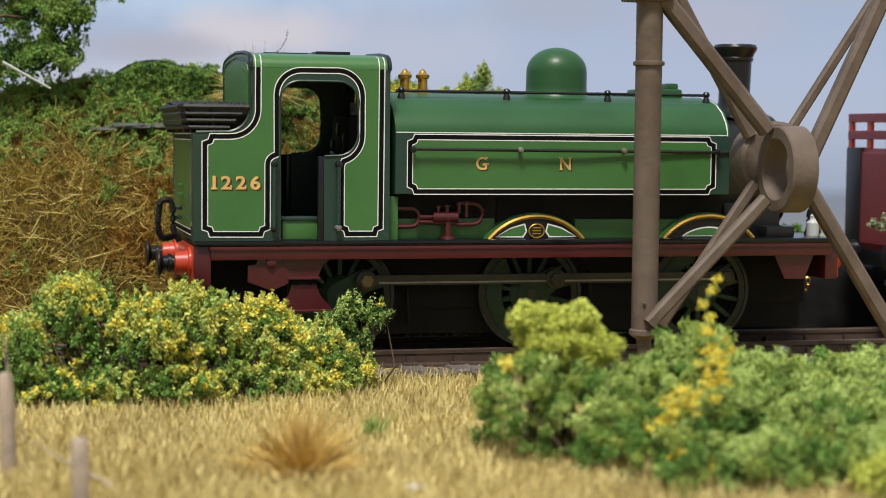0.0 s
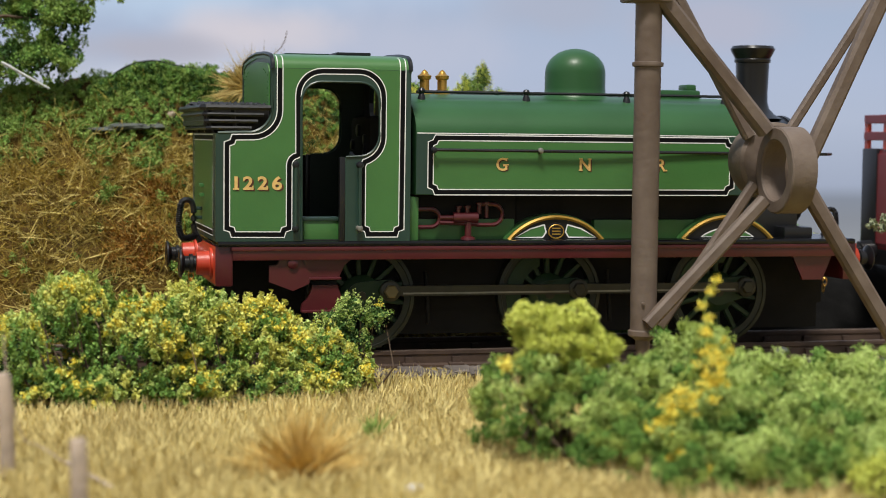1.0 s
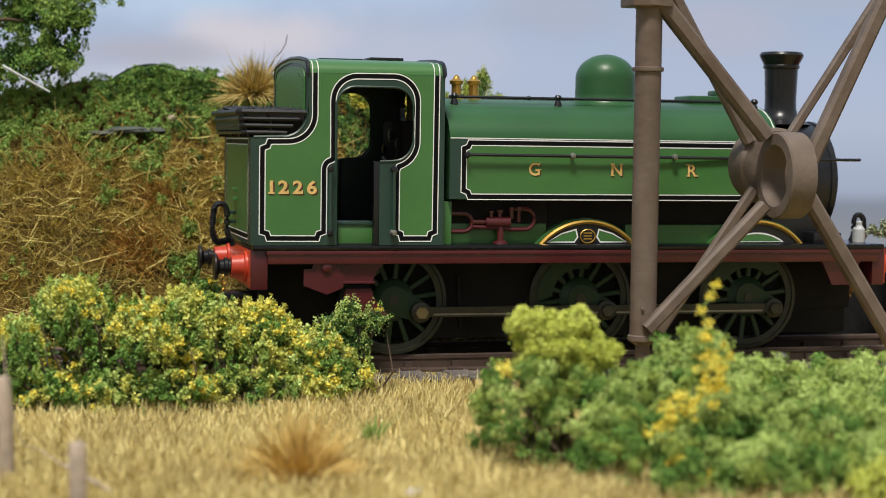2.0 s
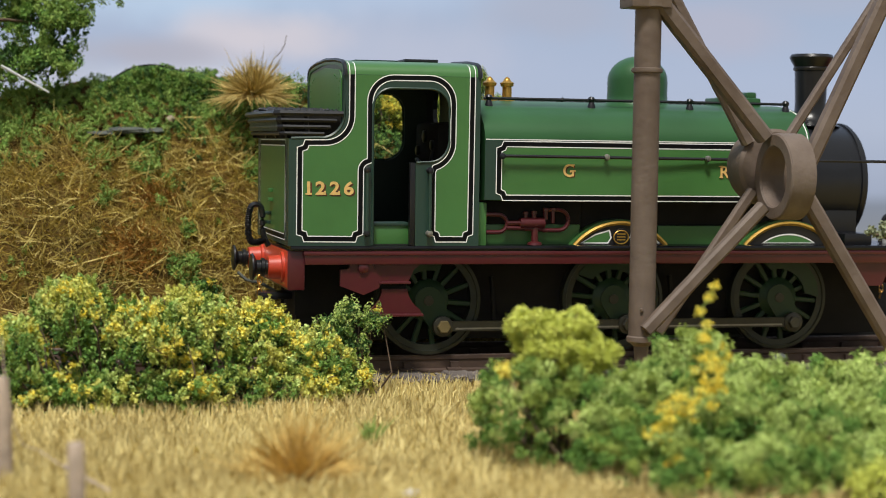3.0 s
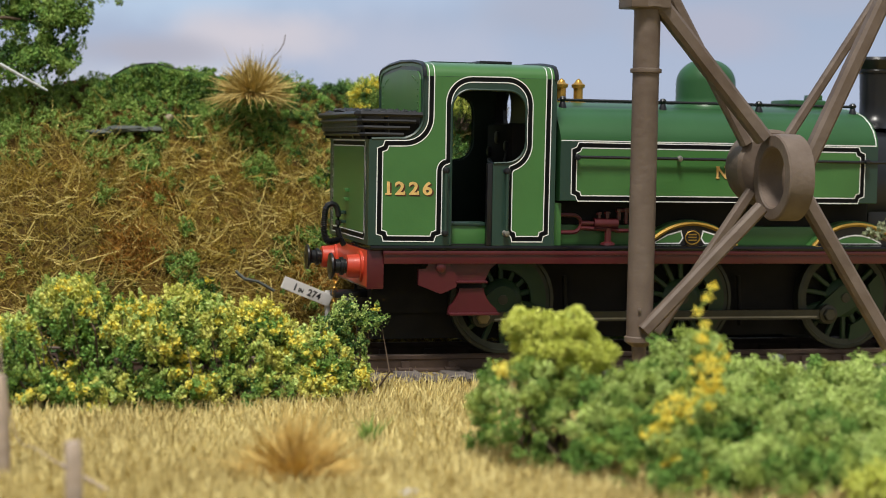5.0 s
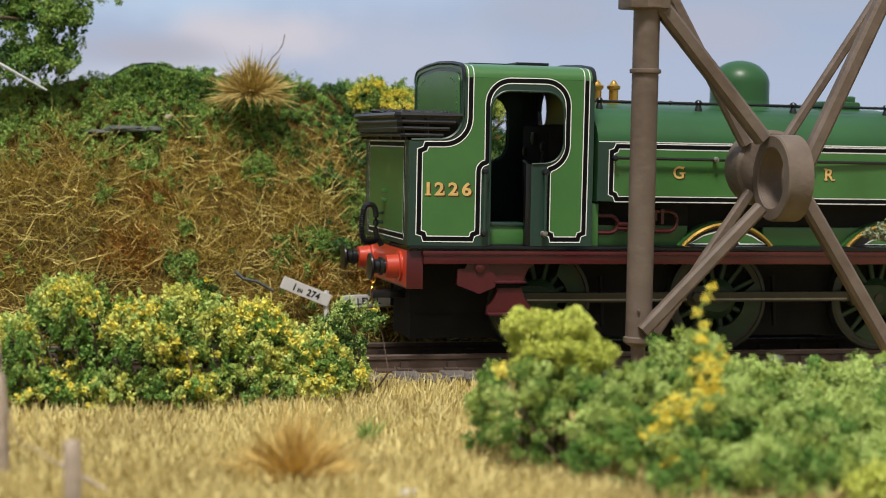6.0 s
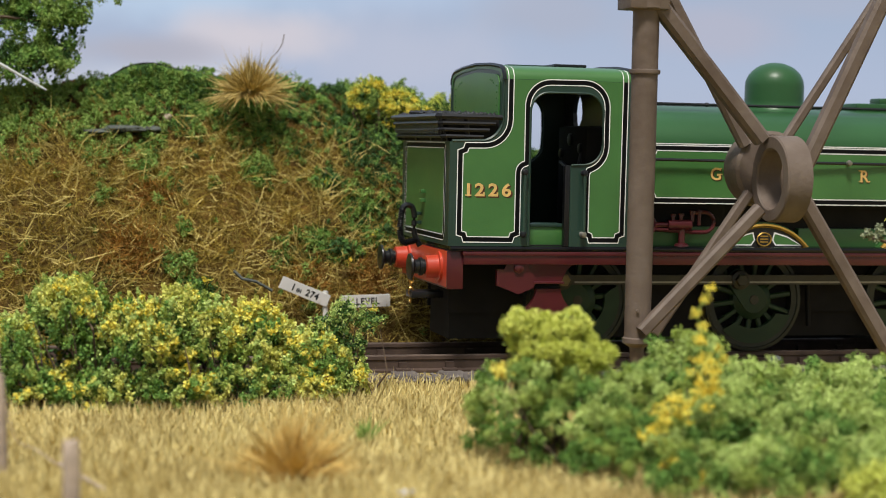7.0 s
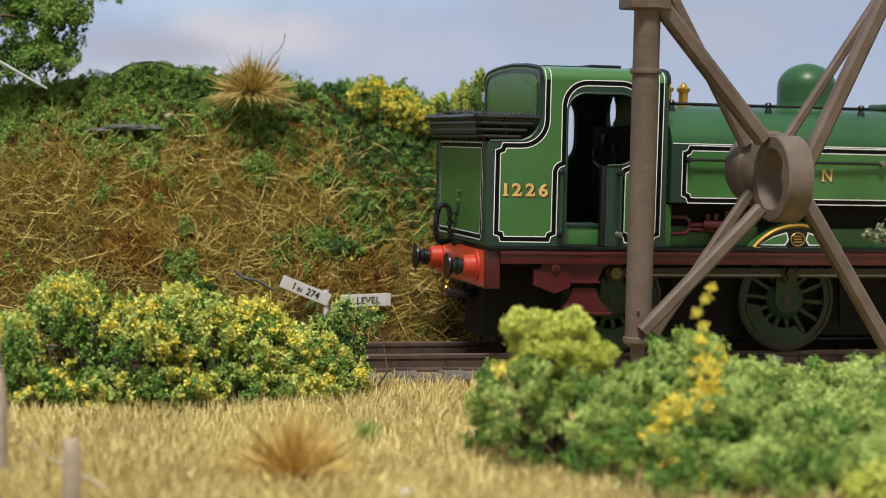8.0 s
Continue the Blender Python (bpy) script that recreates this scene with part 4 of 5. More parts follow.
def build_wheels():
    """Axles carry a wheel at each end; they and the rods are keyed in motions()."""
    axles, rods = [], []
    spoke_mesh = None
    for ax, lag in zip(AXLES, (190, 150, 120)):
        a = part("axle", rod((0, -8.2, 0), (0, 8.2, 0), 1.5, 12), STEEL, loco)
        a.location = (ax * MM, 0, R_WHEEL * MM)
        for s in (-1, 1):
            lead = PHASE if s < 0 else PHASE + 90
            to = Matrix.Translation((0, s * 7.2, 0)) @ Matrix.Rotation(radians(-90 if s > 0 else 90), 4, "X")
            bm = bmesh.new()
            prof = [(7.55, 0.4), (9.25, 0.4), (9.35, 0.9), (9.3, 2.5), (8.7, 2.6), (8.6, 2.35), (7.6, 2.3), (7.55, 0.4)]
            seg = 56
            rings = [[bm.verts.new(to @ Vector((r * math.cos(2 * math.pi * k / seg), r * math.sin(2 * math.pi * k / seg), h))) for k in range(seg)] for r, h in prof[:-1]]
            for q in range(len(rings)):
                A, B = rings[q], rings[(q + 1) % len(rings)]
                for k in range(seg):
                    bm.faces.new([A[k], A[(k + 1) % seg], B[(k + 1) % seg], B[k]])
            part("tyre", bm, TYRE, a, "dull steel tyre")
            part("hub", lathe([(3.7, 0.3), (3.7, 1.9), (3.3, 2.3), (2.6, 2.5), (2.2, 2.8), (0, 2.8)], 24, None, to), WHEEL_GREEN, a, "green wheel hub")
            n = 14
            for k in range(n):
                if spoke_mesh is None:
                    sp = part("spoke", beam((2.2, 0, 0), (7.9, 0, 0), 0.85, 0.95), WHEEL_GREEN, a, smooth=False)
                    spoke_mesh = sp.data
                else:
                    sp = new("spoke", spoke_mesh)
                    sp.parent = a
                sp.matrix_local = Matrix.Translation((0, s * 8.75 * MM, 0)) @ Matrix.Rotation(2 * math.pi * (k + 0.5) / n, 4, "Y")
            part("axle_end", lathe([(0.9, 2.8), (0.85, 3.05), (0, 3.1)], 14, None, to), ROD, a)
            # crank boss, and the balance weight opposite to it
            th = radians(lead)
            cx, cz = math.cos(th), math.sin(th)
            flat = lambda u, v, w: (u, s * (8.6 + w), v)
            boss = [(R_CRANK * cx + 1.9 * math.cos(th + radians(q)), R_CRANK * cz + 1.9 * math.sin(th + radians(q))) for q in range(-90, 91, 20)] + [(2.4 * math.cos(th + radians(q)), 2.4 * math.sin(th + radians(q))) for q in range(90, 271, 20)]
            part("crank_boss", plate(boss, [], flat, 1.5), WHEEL_GREEN, a, smooth=False)
            op = math.degrees(th) + (lag if s < 0 else -lag)
            crescent = arc(0, 0, 7.9, op - 58, op + 58, 16) + arc(0, 0, 5.2, op + 50, op - 50, 12)
            part("balance_weight", plate(crescent, [], flat, 1.1), WHEEL_GREEN, a, smooth=False)
        axles.append(a)
    for s in (-1, 1):
        bm = bmesh.new()
        y = lambda u, v, w: (u, s * (10.4 + w), v)
        x0, x2 = AXLES[0], AXLES[2]
        plate([(x0, -0.85), (x0, 0.85), (x2, 0.85), (x2, -0.85)], [], y, 0.8, bm)
        r = part("coupling_rod", bm, ROD, loco, "olive grey coupling rod", smooth=False)
        part("rod_flute", box(x0 + 2.2, x2 - 2.2, min(s * 11.22, s * 11.27), max(s * 11.22, s * 11.27), -0.55, -0.25), STEEL, r, "bright fluted edge", smooth=False)
        for ax in AXLES:
            part("rod_boss", lathe([(1.75, 0), (1.75, 1.1), (1.5, 1.25)], 20, None, along(y(ax, 0, -0.15), y(ax, 0, 1))[0]), ROD, r)
            part("crank_pin", lathe([(1.2, 0), (1.2, 0.7), (1.0, 0.85)], 6, None, along(y(ax, 0, 1.0), y(ax, 0, 2))[0]), PIN if ax < 30 else ROD, r)
        rods.append((r, s))
    return axles, rods


axles, rods = build_wheels()


# ---- the wagon coupled ahead of the locomotive ----
wagon = thing("goods_wagon")
tagged(wagon, "maroon goods vehicle with slatted top rails, coupled to the locomotive", "wagon")


def build_wagon():
    X = 130.5
    body = part("wagon_body", box(X, X + 90, -15.5, 15.5, 15.5, 35.0, 0.4), WAGON_RED, wagon, "maroon wagon body")
    part("end_panel", box(X - 0.35, X, -14.6, 14.6, 16.6, 34.2, 0.15), WAGON_RED, body, "plain maroon end panel", smooth=False)
    # straps widened and blackened to paint the shaded far part of the end
    for y in (-12.6, 12.6):
        part("corner_shade_strap", box(X - 0.6, X + 1.0, y - 2.9, y + 2.9, 15.6, 35.2, 0.3), SATIN, body, "dark corner strap with the wagon end's shade in its colour")
    for z in (37.6, 40.9):
        for y in (-15.2, 15.2):
            part("top_rail", box(X, X + 90, y - 0.4, y + 0.4, z - 0.8, z + 0.8, 0.15), BEAM_RED, body, smooth=False)
        part("top_rail", box(X - 0.4, X + 0.4, -15.4, 15.4, z - 0.85, z + 0.85, 0.15), WAGON_RED, body, "red slatted end rail", smooth=False)
    for k in range(5):
        y = -14.8 + 7.4 * k
        part("rail_post", box(X - 0.2, X + 0.6, y - 0.7, y + 0.7, 35.0, 41.6, 0.1), BEAM_RED, body, smooth=False)
    fr = part("underframe", box(X, X + 90, -14, 14, 12.5, 15.5, 0.2), BLACK, wagon)
    for y in (-11.4, 11.4):
        m = along((X, y, 15.2), (X - 1, y, 15.2))[0]
        b = part("buffer", lathe([(2.1, 0), (1.8, 3.0), (1.1, 3.05), (1.1, 5.0), (2.5, 5.4), (2.5, 5.9), (0, 6.1)], 20, None, m), BLACK, wagon)
    tb = [(X - 1.0, -6, 19.0), (X - 1.4, -6, 13.5), (X - 3.0, -6, 10.0), (X - 1.5, -6, 7.5), (X + 2, -6, 6.8)]
    part("brake_hose", tube(tb, 0.5, 8), SATIN, wagon)
    for x in (X + 16, X + 72):
        ax = part("wheelset", rod((0, -8, 0), (0, 8, 0), 1.2, 10), BLACK, wagon)
        ax.location = (x * MM, 0, 6.3 * MM)
        for s in (-1, 1):
            m = Matrix.Translation((0, s * 7.2, 0)) @ Matrix.Rotation(radians(-90 if s > 0 else 90), 4, "X")
            part("wheel", lathe([(1.2, 0.4), (6.3, 0.4), (6.25, 2.3), (5.4, 2.4), (5.2, 1.7), (1.6, 1.5), (1.4, 2.5), (0, 2.5)], 32, None, m), TYRE, ax)
            part("axle_guard", box(x - 4, x + 4, s * 12.5 - 0.4, s * 12.5 + 0.4, 4.5, 12.6, 0.2), BLACK, wagon, smooth=False)
        wagon_axles.append((ax, x))


wagon_axles = []
build_wagon()


# ---- iron trestle in front of the track ----
def build_trestle():
    t = thing("iron_trestle", 67.2, -38, -4.2)
    tagged(t, "brown painted cast iron trestle pier with braces meeting at a hub", "trestle")
    o = Vector((67.2, -38, -4.2))
    P = lambda x, y, z: tuple(Vector((x, y, z)) - o)
    prof = [(1.5, 0.0), (1.3, 5.2), (1.0, 5.6), (1.2, 8.8), (2.4, 9.6), (2.4, 10.3), (2.1, 10.5), (2.1, 52.1), (2.45, 52.2), (2.5, 52.5), (2.45, 52.8), (2.1, 52.9), (2.1, 62.0), (3.2, 62.4), (3.2, 66.0)]
    part("column", lathe(prof, 28), TOWER, t, "round iron column with a ring collar")
    part("column_cap", box(-3.8, 2.8, -3, 3, 62.2, 68.0, 0.3), TOWER, t)
    # hub: an open tube along the track, set against a drum
    axis = Vector((math.sin(radians(90)), math.cos(radians(90)), 0))
    c = Vector(P(88.0, -40.6, 31.8))
    m = along(c, c + axis)[0]
    bm = bmesh.new()
    seg, ro, ri, L = 48, 6.95, 4.75, 4.2
    rings = [[bm.verts.new(m @ Vector((r * math.cos(2 * math.pi * k / seg), r * math.sin(2 * math.pi * k / seg), h))) for k in range(seg)] for r, h in ((ro, 0.25), (ro, L), (ri, L), (ri, 0.3), (ri + 0.25, 0.0), (ro - 0.25, 0.0))]
    for q in range(6):
        A, B = rings[q], rings[(q + 1) % 6]
        for k in range(seg):
            bm.faces.new([A[k], A[(k + 1) % seg], B[(k + 1) % seg], B[k]])
    part("hub_tube", bm, TOWER, t, "open round hub where the braces meet")
    c2 = Vector(P(91.9, -33.3, 33.2))
    part("hub_drum", lathe([(5.8, 0), (6.35, 0.5), (6.4, 5.0), (6.0, 6.0)], 36, None, along(c2, c2 + Vector((0.0, 1, 0)))[0]), TOWER, t)
    bars = [
        ((66.6, -39.0, 61.3), (87.4, -38.6, 38.0), 2.6, 2.6), ((72.3, -33.0, 62.2), (87.0, -33.0, 37.1), 1.9, 1.9),
        ((67.0, -40.3, 7.3), (86.6, -40.3, 27.0), 2.0, 2.1), ((71.6, -34.0, 6.3), (87.6, -34.0, 29.4), 1.5, 1.7),
        ((94.6, -39.0, 33.4), (109.5, -39.0, 64.8), 2.5, 2.5), ((93.4, -33.0, 37.0), (112.3, -33.0, 65.4), 1.5, 1.5),
        ((93.2, -39.0, 30.8), (116.6, -39.0, -4.2), 2.5, 2.5)]
    for p, q, w, h in bars:
        part("brace", beam(P(*p), P(*q), w, h), TOWER, t, "square iron brace", smooth=False)
    for x, z in ((68.0, 9.0), (66.3, 10.6)):
        part("bolt", lathe([(0.3, 0), (0.25, 0.25), (0, 0.3)], 8, None, along(P(x, -40.1, z), P(x, -41, z))[0]), TOWER, t)


build_trestle()


# ---- gradient signs at the foot of the bank ----
def build_signs():
    for x, y, z, tilt, length, text, off in ((23.4, 18.0, 8.55, 22.0, 9.6, "274", 1.45), (34.9, 18.0, 6.75, -2.0, 9.2, "LEVEL", 0.3)):
        t = thing("gradient_sign", x, y, z)
        tagged(t, "small white %s gradient board lettered in black" % ("sloping" if tilt > 10 else "level"), "sign", group="gradient boards")
        m = Matrix.Rotation(radians(tilt), 4, "Y")
        bm = box(-length / 2, length / 2, -0.3, 0.3, -1.15, 1.15, 0.08)
        bm.transform(m)
        part("board", bm, SIGN, t, smooth=False)
        words = [(text, 1.75, off)] + ([("1", 1.75, -2.35), ("IN", 1.0, -1.15)] if tilt > 10 else [])
        for word, size, shift in words:
            letters(word, size, m @ Matrix.Translation((shift, -0.34, -0.6)) @ Matrix.Rotation(radians(90), 4, "X"), INK, "lettering", t, "black lettering", 0.02, 0.9, 0.045)
        ex = length / 2 * math.cos(radians(tilt))
        part("post", rod(((ex - 0.5) if tilt > 10 else (-ex + 0.5), 0.4, 0.1), ((ex - 0.5) if tilt > 10 else (-ex + 0.5), 0.4, -z - 3.8), 0.5, 8), SIGN, t)


build_signs()


# ---- fence posts ----
def build_fence():
    for x, y, top, r, lean in ((-31.0, -86.0, 8.3, 0.9, 0.35), (-23.8, -112.0, 4.8, 0.95, 0.1)):
        zb = float(field_height(np.array(x), np.array(y)))
        t = thing("fence_post", x, y, zb)
        tagged(t, "weathered grey wooden fence stake standing in dry grass", "fence post", group="fence stakes")
        h = top - zb
        bm = lathe([(r * 1.1, -0.3), (r, h * 0.3), (r * 0.95, h * 0.7), (r * 0.92, h - 0.3), (r * 0.75, h)], 9)
        rnd = random.Random(int(x))
        for v in bm.verts:
            v.co += Vector((rnd.uniform(-0.09, 0.09) - lean * v.co.z / h, rnd.uniform(-0.09, 0.09), 0))
        part("stake", bm, WOOD, t)
    w = thing("wire", -30, -87, 0)
    tagged(w, "thin loose fence wire sagging from the stakes", "wire")
    part("strand", tube(flowing([(-1.4, 0, 13.0), (-1.0, -0.5, 8), (-0.2, -0.8, 4), (0.9, -0.4, 0.6), (3.0, 0.4, -0.6), (6.5, -2.0, -2.8), (8.5, -3.5, -3.6)]), 0.09, 5), WOOD, w)


build_fence()


# ---- plants ----
def bush_points(blobs, n):
    """Points near the surface of a union of ellipsoids (x, y, z, rx, ry, rz)."""
    B = np.array(blobs, float)
    vol = (B[:, 3] * B[:, 4] * B[:, 5]) ** (2 / 3)
    k = RNG.choice(len(B), n, p=vol / vol.sum())
    d = unit(RNG.normal(size=(n, 3)))
    d[:, 2] = np.where(RNG.random(n) < 0.6, np.abs(d[:, 2]), d[:, 2])
    r = RNG.uniform(0.55, 1.04, n)[:, None] ** 0.6
    return B[k, :3] + d * r * B[k, 3:]


def lump_points(centres, r, per):
    """Points on the skins of small rounded leaf clumps."""
    c = np.repeat(np.asarray(centres, float), per, axis=0)
    rr = np.repeat(r * RNG.uniform(0.55, 1.3, len(centres)), per)[:, None]
    return c + unit(RNG.normal(size=c.shape)) * rr * RNG.uniform(0.35, 1.15, len(c))[:, None]


def spray_points(centres, hub, r, per):
    """Points along short shoots that grow outwards from the hub points."""
    out = unit(np.asarray(centres) - hub + RNG.normal(size=np.shape(centres)) * 4.0)
    c, d = np.repeat(np.asarray(centres, float), per, axis=0), np.repeat(out, per, axis=0)
    k = RNG.uniform(-0.6, 1.0, len(c))[:, None]
    return c + d * k * 2.1 * r + RNG.normal(size=c.shape) * r * 0.36 * (1.15 - 0.6 * k)


def gorse(name, label, blobs, nlump, r, per, size, mats, bloom, root_z, stems=90, shoots=False, drift=None):
    """A bush of leaf clumps over a twiggy heart, dark with inner shade put into its leaves; mats run from the dark to
    the light clumps, bloom: share of the
    clumps in flower, drift(c): how far the tone of the clumps drifts over the bush."""
    t = thing(name)
    tagged(t, label, "bush")
    c = bush_points(blobs, nlump)
    c = c[c[:, 2] > root_z]
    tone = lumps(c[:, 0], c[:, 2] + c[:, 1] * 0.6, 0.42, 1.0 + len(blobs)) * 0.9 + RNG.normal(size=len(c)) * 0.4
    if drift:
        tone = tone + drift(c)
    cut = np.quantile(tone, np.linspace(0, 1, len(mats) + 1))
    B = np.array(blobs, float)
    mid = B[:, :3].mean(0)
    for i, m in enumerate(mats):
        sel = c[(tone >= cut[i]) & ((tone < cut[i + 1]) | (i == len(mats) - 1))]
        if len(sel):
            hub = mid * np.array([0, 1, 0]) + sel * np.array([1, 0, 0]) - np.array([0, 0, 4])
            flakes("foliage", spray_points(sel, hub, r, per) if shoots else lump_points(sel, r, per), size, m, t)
    # darker inner leaves: the shade within the bush given as leaf colour
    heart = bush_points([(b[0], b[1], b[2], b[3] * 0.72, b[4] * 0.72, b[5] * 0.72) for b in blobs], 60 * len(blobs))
    inner = LEAF_OLIVE if mats[0] is LEAF_LIME else LEAF if name == "leafy_bush" else LEAF_DARK_SHADE
    flakes("heart_shade", sprays(heart, 0.6, 7), size * 1.5, inner, t, "inner foliage with the bush shade in its colour")
    pick = c[RNG.choice(len(c), min(len(c), stems), replace=False)]
    root = np.stack([pick[:, 0] * 0.8 + 0.2 * B[:, 0].mean(), pick[:, 1] * 0.3 + 0.7 * B[:, 1].mean(), np.full(len(pick), root_z)], 1)
    twigs("branchwork", root, pick + unit(RNG.normal(size=pick.shape)) * r * 1.5, 0.2, TWIG, t)
    if bloom:
        patch = lumps(c[:, 0], c[:, 2], 0.3, 2.6) + RNG.normal(size=len(c)) * 0.25 + (0.5 * drift(c) if drift else 0)
        f = c[patch > np.quantile(patch, 1 - bloom)] + np.array([0, -0.5, 0.4]) * r
        flakes("blossom", lump_points(f, r * 0.8, max(8, int(per * 0.55))), size * 1.1, FLOWER, t, "yellow flowers")
    return t


gorse("gorse_bush", "low gorse bush in yellow flower beside the track",
      [(-30, -33, 1, 6, 7, 8), (-23, -32, 5, 5, 6, 9.5), (-19, -31, 7, 4.5, 6, 8.5), (-11, -33, 3, 7, 8, 9), (-5, -32, 4, 5, 6, 9.5), (0, -32, 4, 5, 6, 8.5), (7, -32, 3, 5.5, 6, 8.5), (12, -32, 1, 5, 6, 7), (17, -31, 1, 5, 5, 5.5), (16, -34, -2.5, 5, 4, 3.5), (21, -31, -1.5, 4, 4, 3.5),
       (-26, -37, -2, 6, 4, 4), (-16, -38, -2, 6, 4, 4), (-6, -38, -2, 6, 4, 4), (3, -37, -2, 6, 4, 4), (11, -36, -2, 5, 4, 4)],
      1750, 0.85, 66, 0.29, [LEAF, LEAF_FRESH, LEAF_OLIVE, LEAF_SAGE, LEAF_LEMON, LEAF_LEMON], 0.32, -4.5, 170, True,
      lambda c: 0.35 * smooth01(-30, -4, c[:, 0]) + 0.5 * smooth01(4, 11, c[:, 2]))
gorse("trailing_sprig", "thin leafy sprig spreading from the gorse towards the rails", [(19, -29, 6, 3, 3, 3.5), (21.5, -29, 8.5, 2.2, 2, 3.2), (25.6, -29, 8.0, 2.4, 2, 2.0), (22.5, -29, 4, 2.6, 2, 2.4)],
      62, 0.8, 34, 0.22, [LEAF_FRESH, LEAF_SAGE, LEAF_SAGE], 0.04, -3.5, 14, True)
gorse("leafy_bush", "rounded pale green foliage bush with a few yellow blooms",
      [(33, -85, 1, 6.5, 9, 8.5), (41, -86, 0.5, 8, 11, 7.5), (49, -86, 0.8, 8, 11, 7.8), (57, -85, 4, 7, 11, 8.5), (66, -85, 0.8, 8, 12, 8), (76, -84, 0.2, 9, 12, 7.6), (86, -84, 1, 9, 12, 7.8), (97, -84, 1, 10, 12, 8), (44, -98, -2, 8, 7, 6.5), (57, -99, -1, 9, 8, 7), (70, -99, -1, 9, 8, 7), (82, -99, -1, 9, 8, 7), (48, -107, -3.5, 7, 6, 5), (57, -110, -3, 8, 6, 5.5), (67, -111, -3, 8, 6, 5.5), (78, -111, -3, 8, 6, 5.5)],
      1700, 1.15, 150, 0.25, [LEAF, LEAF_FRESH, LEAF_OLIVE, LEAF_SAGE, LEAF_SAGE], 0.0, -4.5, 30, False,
      # lit top and shaded lower left put into the clump tone
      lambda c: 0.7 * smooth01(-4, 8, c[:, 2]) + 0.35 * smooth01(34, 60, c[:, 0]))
gorse("lime_shrub", "bright yellow-green foliage clump growing above the bush",
      [(33.3, -84, 12.9, 1.9, 3, 2.4), (37, -84, 12.3, 3.0, 3, 2.3), (40.6, -84, 12.9, 1.7, 3, 2.2), (36.8, -84, 10.0, 5.2, 4, 3.2), (41.8, -84, 9.4, 3.8, 4, 2.8)], 330, 0.95, 120, 0.24, [LEAF_LIME], 0.0, -4.0, 20)
gorse("lime_shrub", "low yellow-green foliage clump before the bush", [(66.5, -119, -3.0, 4.5, 4, 3.6)], 50, 1.6, 240, 0.26, [LEAF_LIME], 0.0, -4.5, 10)


def grey_sprig():
    t = thing("grey_sprig", 114.2, -62, -4.2)
    tagged(t, "arching grey-green leafy sprig reaching in beside the trestle", "sprig")
    part("stem", tube([(0, 0, 0), (-3, 0, 14), (-8, 0, 22), (-14, 0, 26.5), (-20.5, 0, 28.2)], 0.3, 6), TWIG, t)
    part("side_stem", tube([(-12, 0, 25.2), (-15, 0, 29.5), (-15.2, 0, 34.2)], 0.25, 6), TWIG, t)
    for x, z in ((-20.3, 28.4), (-18.6, 28.0), (-18.2, 29.3), (-16.5, 27.6), (-15.0, 28.6), (-13.5, 26.2), (-12, 27.4), (-16.4, 30.6), (-15.8, 32.4), (-15.2, 34.2)):
        flakes("leaf_cluster", lump_points([(x, 0, z)], 0.75, 80), 0.32, LEAF_GREY if z < 30 else LEAF_LIME, t)


grey_sprig()


def flower_stalk():
    t = thing("flowering_sprig")
    tagged(t, "trailing sprig of yellow blooms through the green bush", "flowers")
    path = [(44.2, -96, 2.4), (45.8, -96, 4.1), (47.9, -96, 5.8), (50.0, -96, 7.3), (50.9, -96, 9.1), (51.3, -96, 11.2), (51.8, -96, 12.9), (53.3, -96, 14.3), (52.1, -96, 16.1), (53.7, -96, 17.8), (54.1, -96, 19.2)]
    part("stem", tube([(45, -96, -4)] + path, 0.1, 5), LEAF_OLIVE, t)
    for k, p in enumerate(path):
        n = 12 if k < 6 else 2 if k < 7 else 1
        for j in range(n):
            q = np.array(p) + RNG.normal(size=3) * (0.85 if k < 6 else 0.15) - np.array([0, 7.0 if k < 6 else 3.0 if k < 7 else 0, 0])
            flakes("bloom", sprays([q], 0.3, 22 if k < 6 else 60), 0.24, FLOWER, t)
    for q in ((45.4, -106, -0.6), (49.8, -107, -2.2), (27.6, -94.5, 9.0)):
        flakes("bloom", sprays([q], 0.45, 60), 0.4, FLOWER, t)


flower_stalk()


def tuft(name, label, x, y, z, n, length, spread, mat, up=1.0):
    t = thing(name, x, y, z)
    tagged(t, label, "grass tuft", group="grass tufts")
    a = RNG.uniform(0, 2 * math.pi, n)
    lean = RNG.uniform(0, spread, n)
    way = np.stack([np.cos(a) * np.sin(lean), np.sin(a) * np.sin(lean), up * np.cos(lean)], 1)
    base = np.stack([np.cos(a) * lean * length * 0.22, np.sin(a) * lean * 0.9, np.zeros(n)], 1)
    for k in range(5):
        fibres("grass_spray", base[k::5], way[k::5], length, 0.25, 0.22, mat, t)


tuft("grass_tuft", "spreading tan grass tuft on the dry turf", 3.0, -92, -4.3, 1700, 6.6, 1.6, TUFT, 0.72)
tuft("grass_tuft", "spiky tan grass tuft on the top of the bank", 16.6, 43.0, 45.6, 1900, 5.7, 2.1, BANK_TUFT)
tuft("grass_tuft", "small fresh green grass tuft in dry turf", 16.6, -70, -4.0, 90, 3.0, 0.6, LEAF_FRESH)


def green_edge(x):
    """Height on the bank above which creepers take over from the dead grass."""
    return 31.8 + 3.0 * np.sin(x * 0.23) + 2.0 * np.sin(x * 0.61 + 1) + 2.5 * smooth01(-10, 20, x) - 14.0 * smooth01(26, 50, x) - 30 * smooth01(62, 90, x)


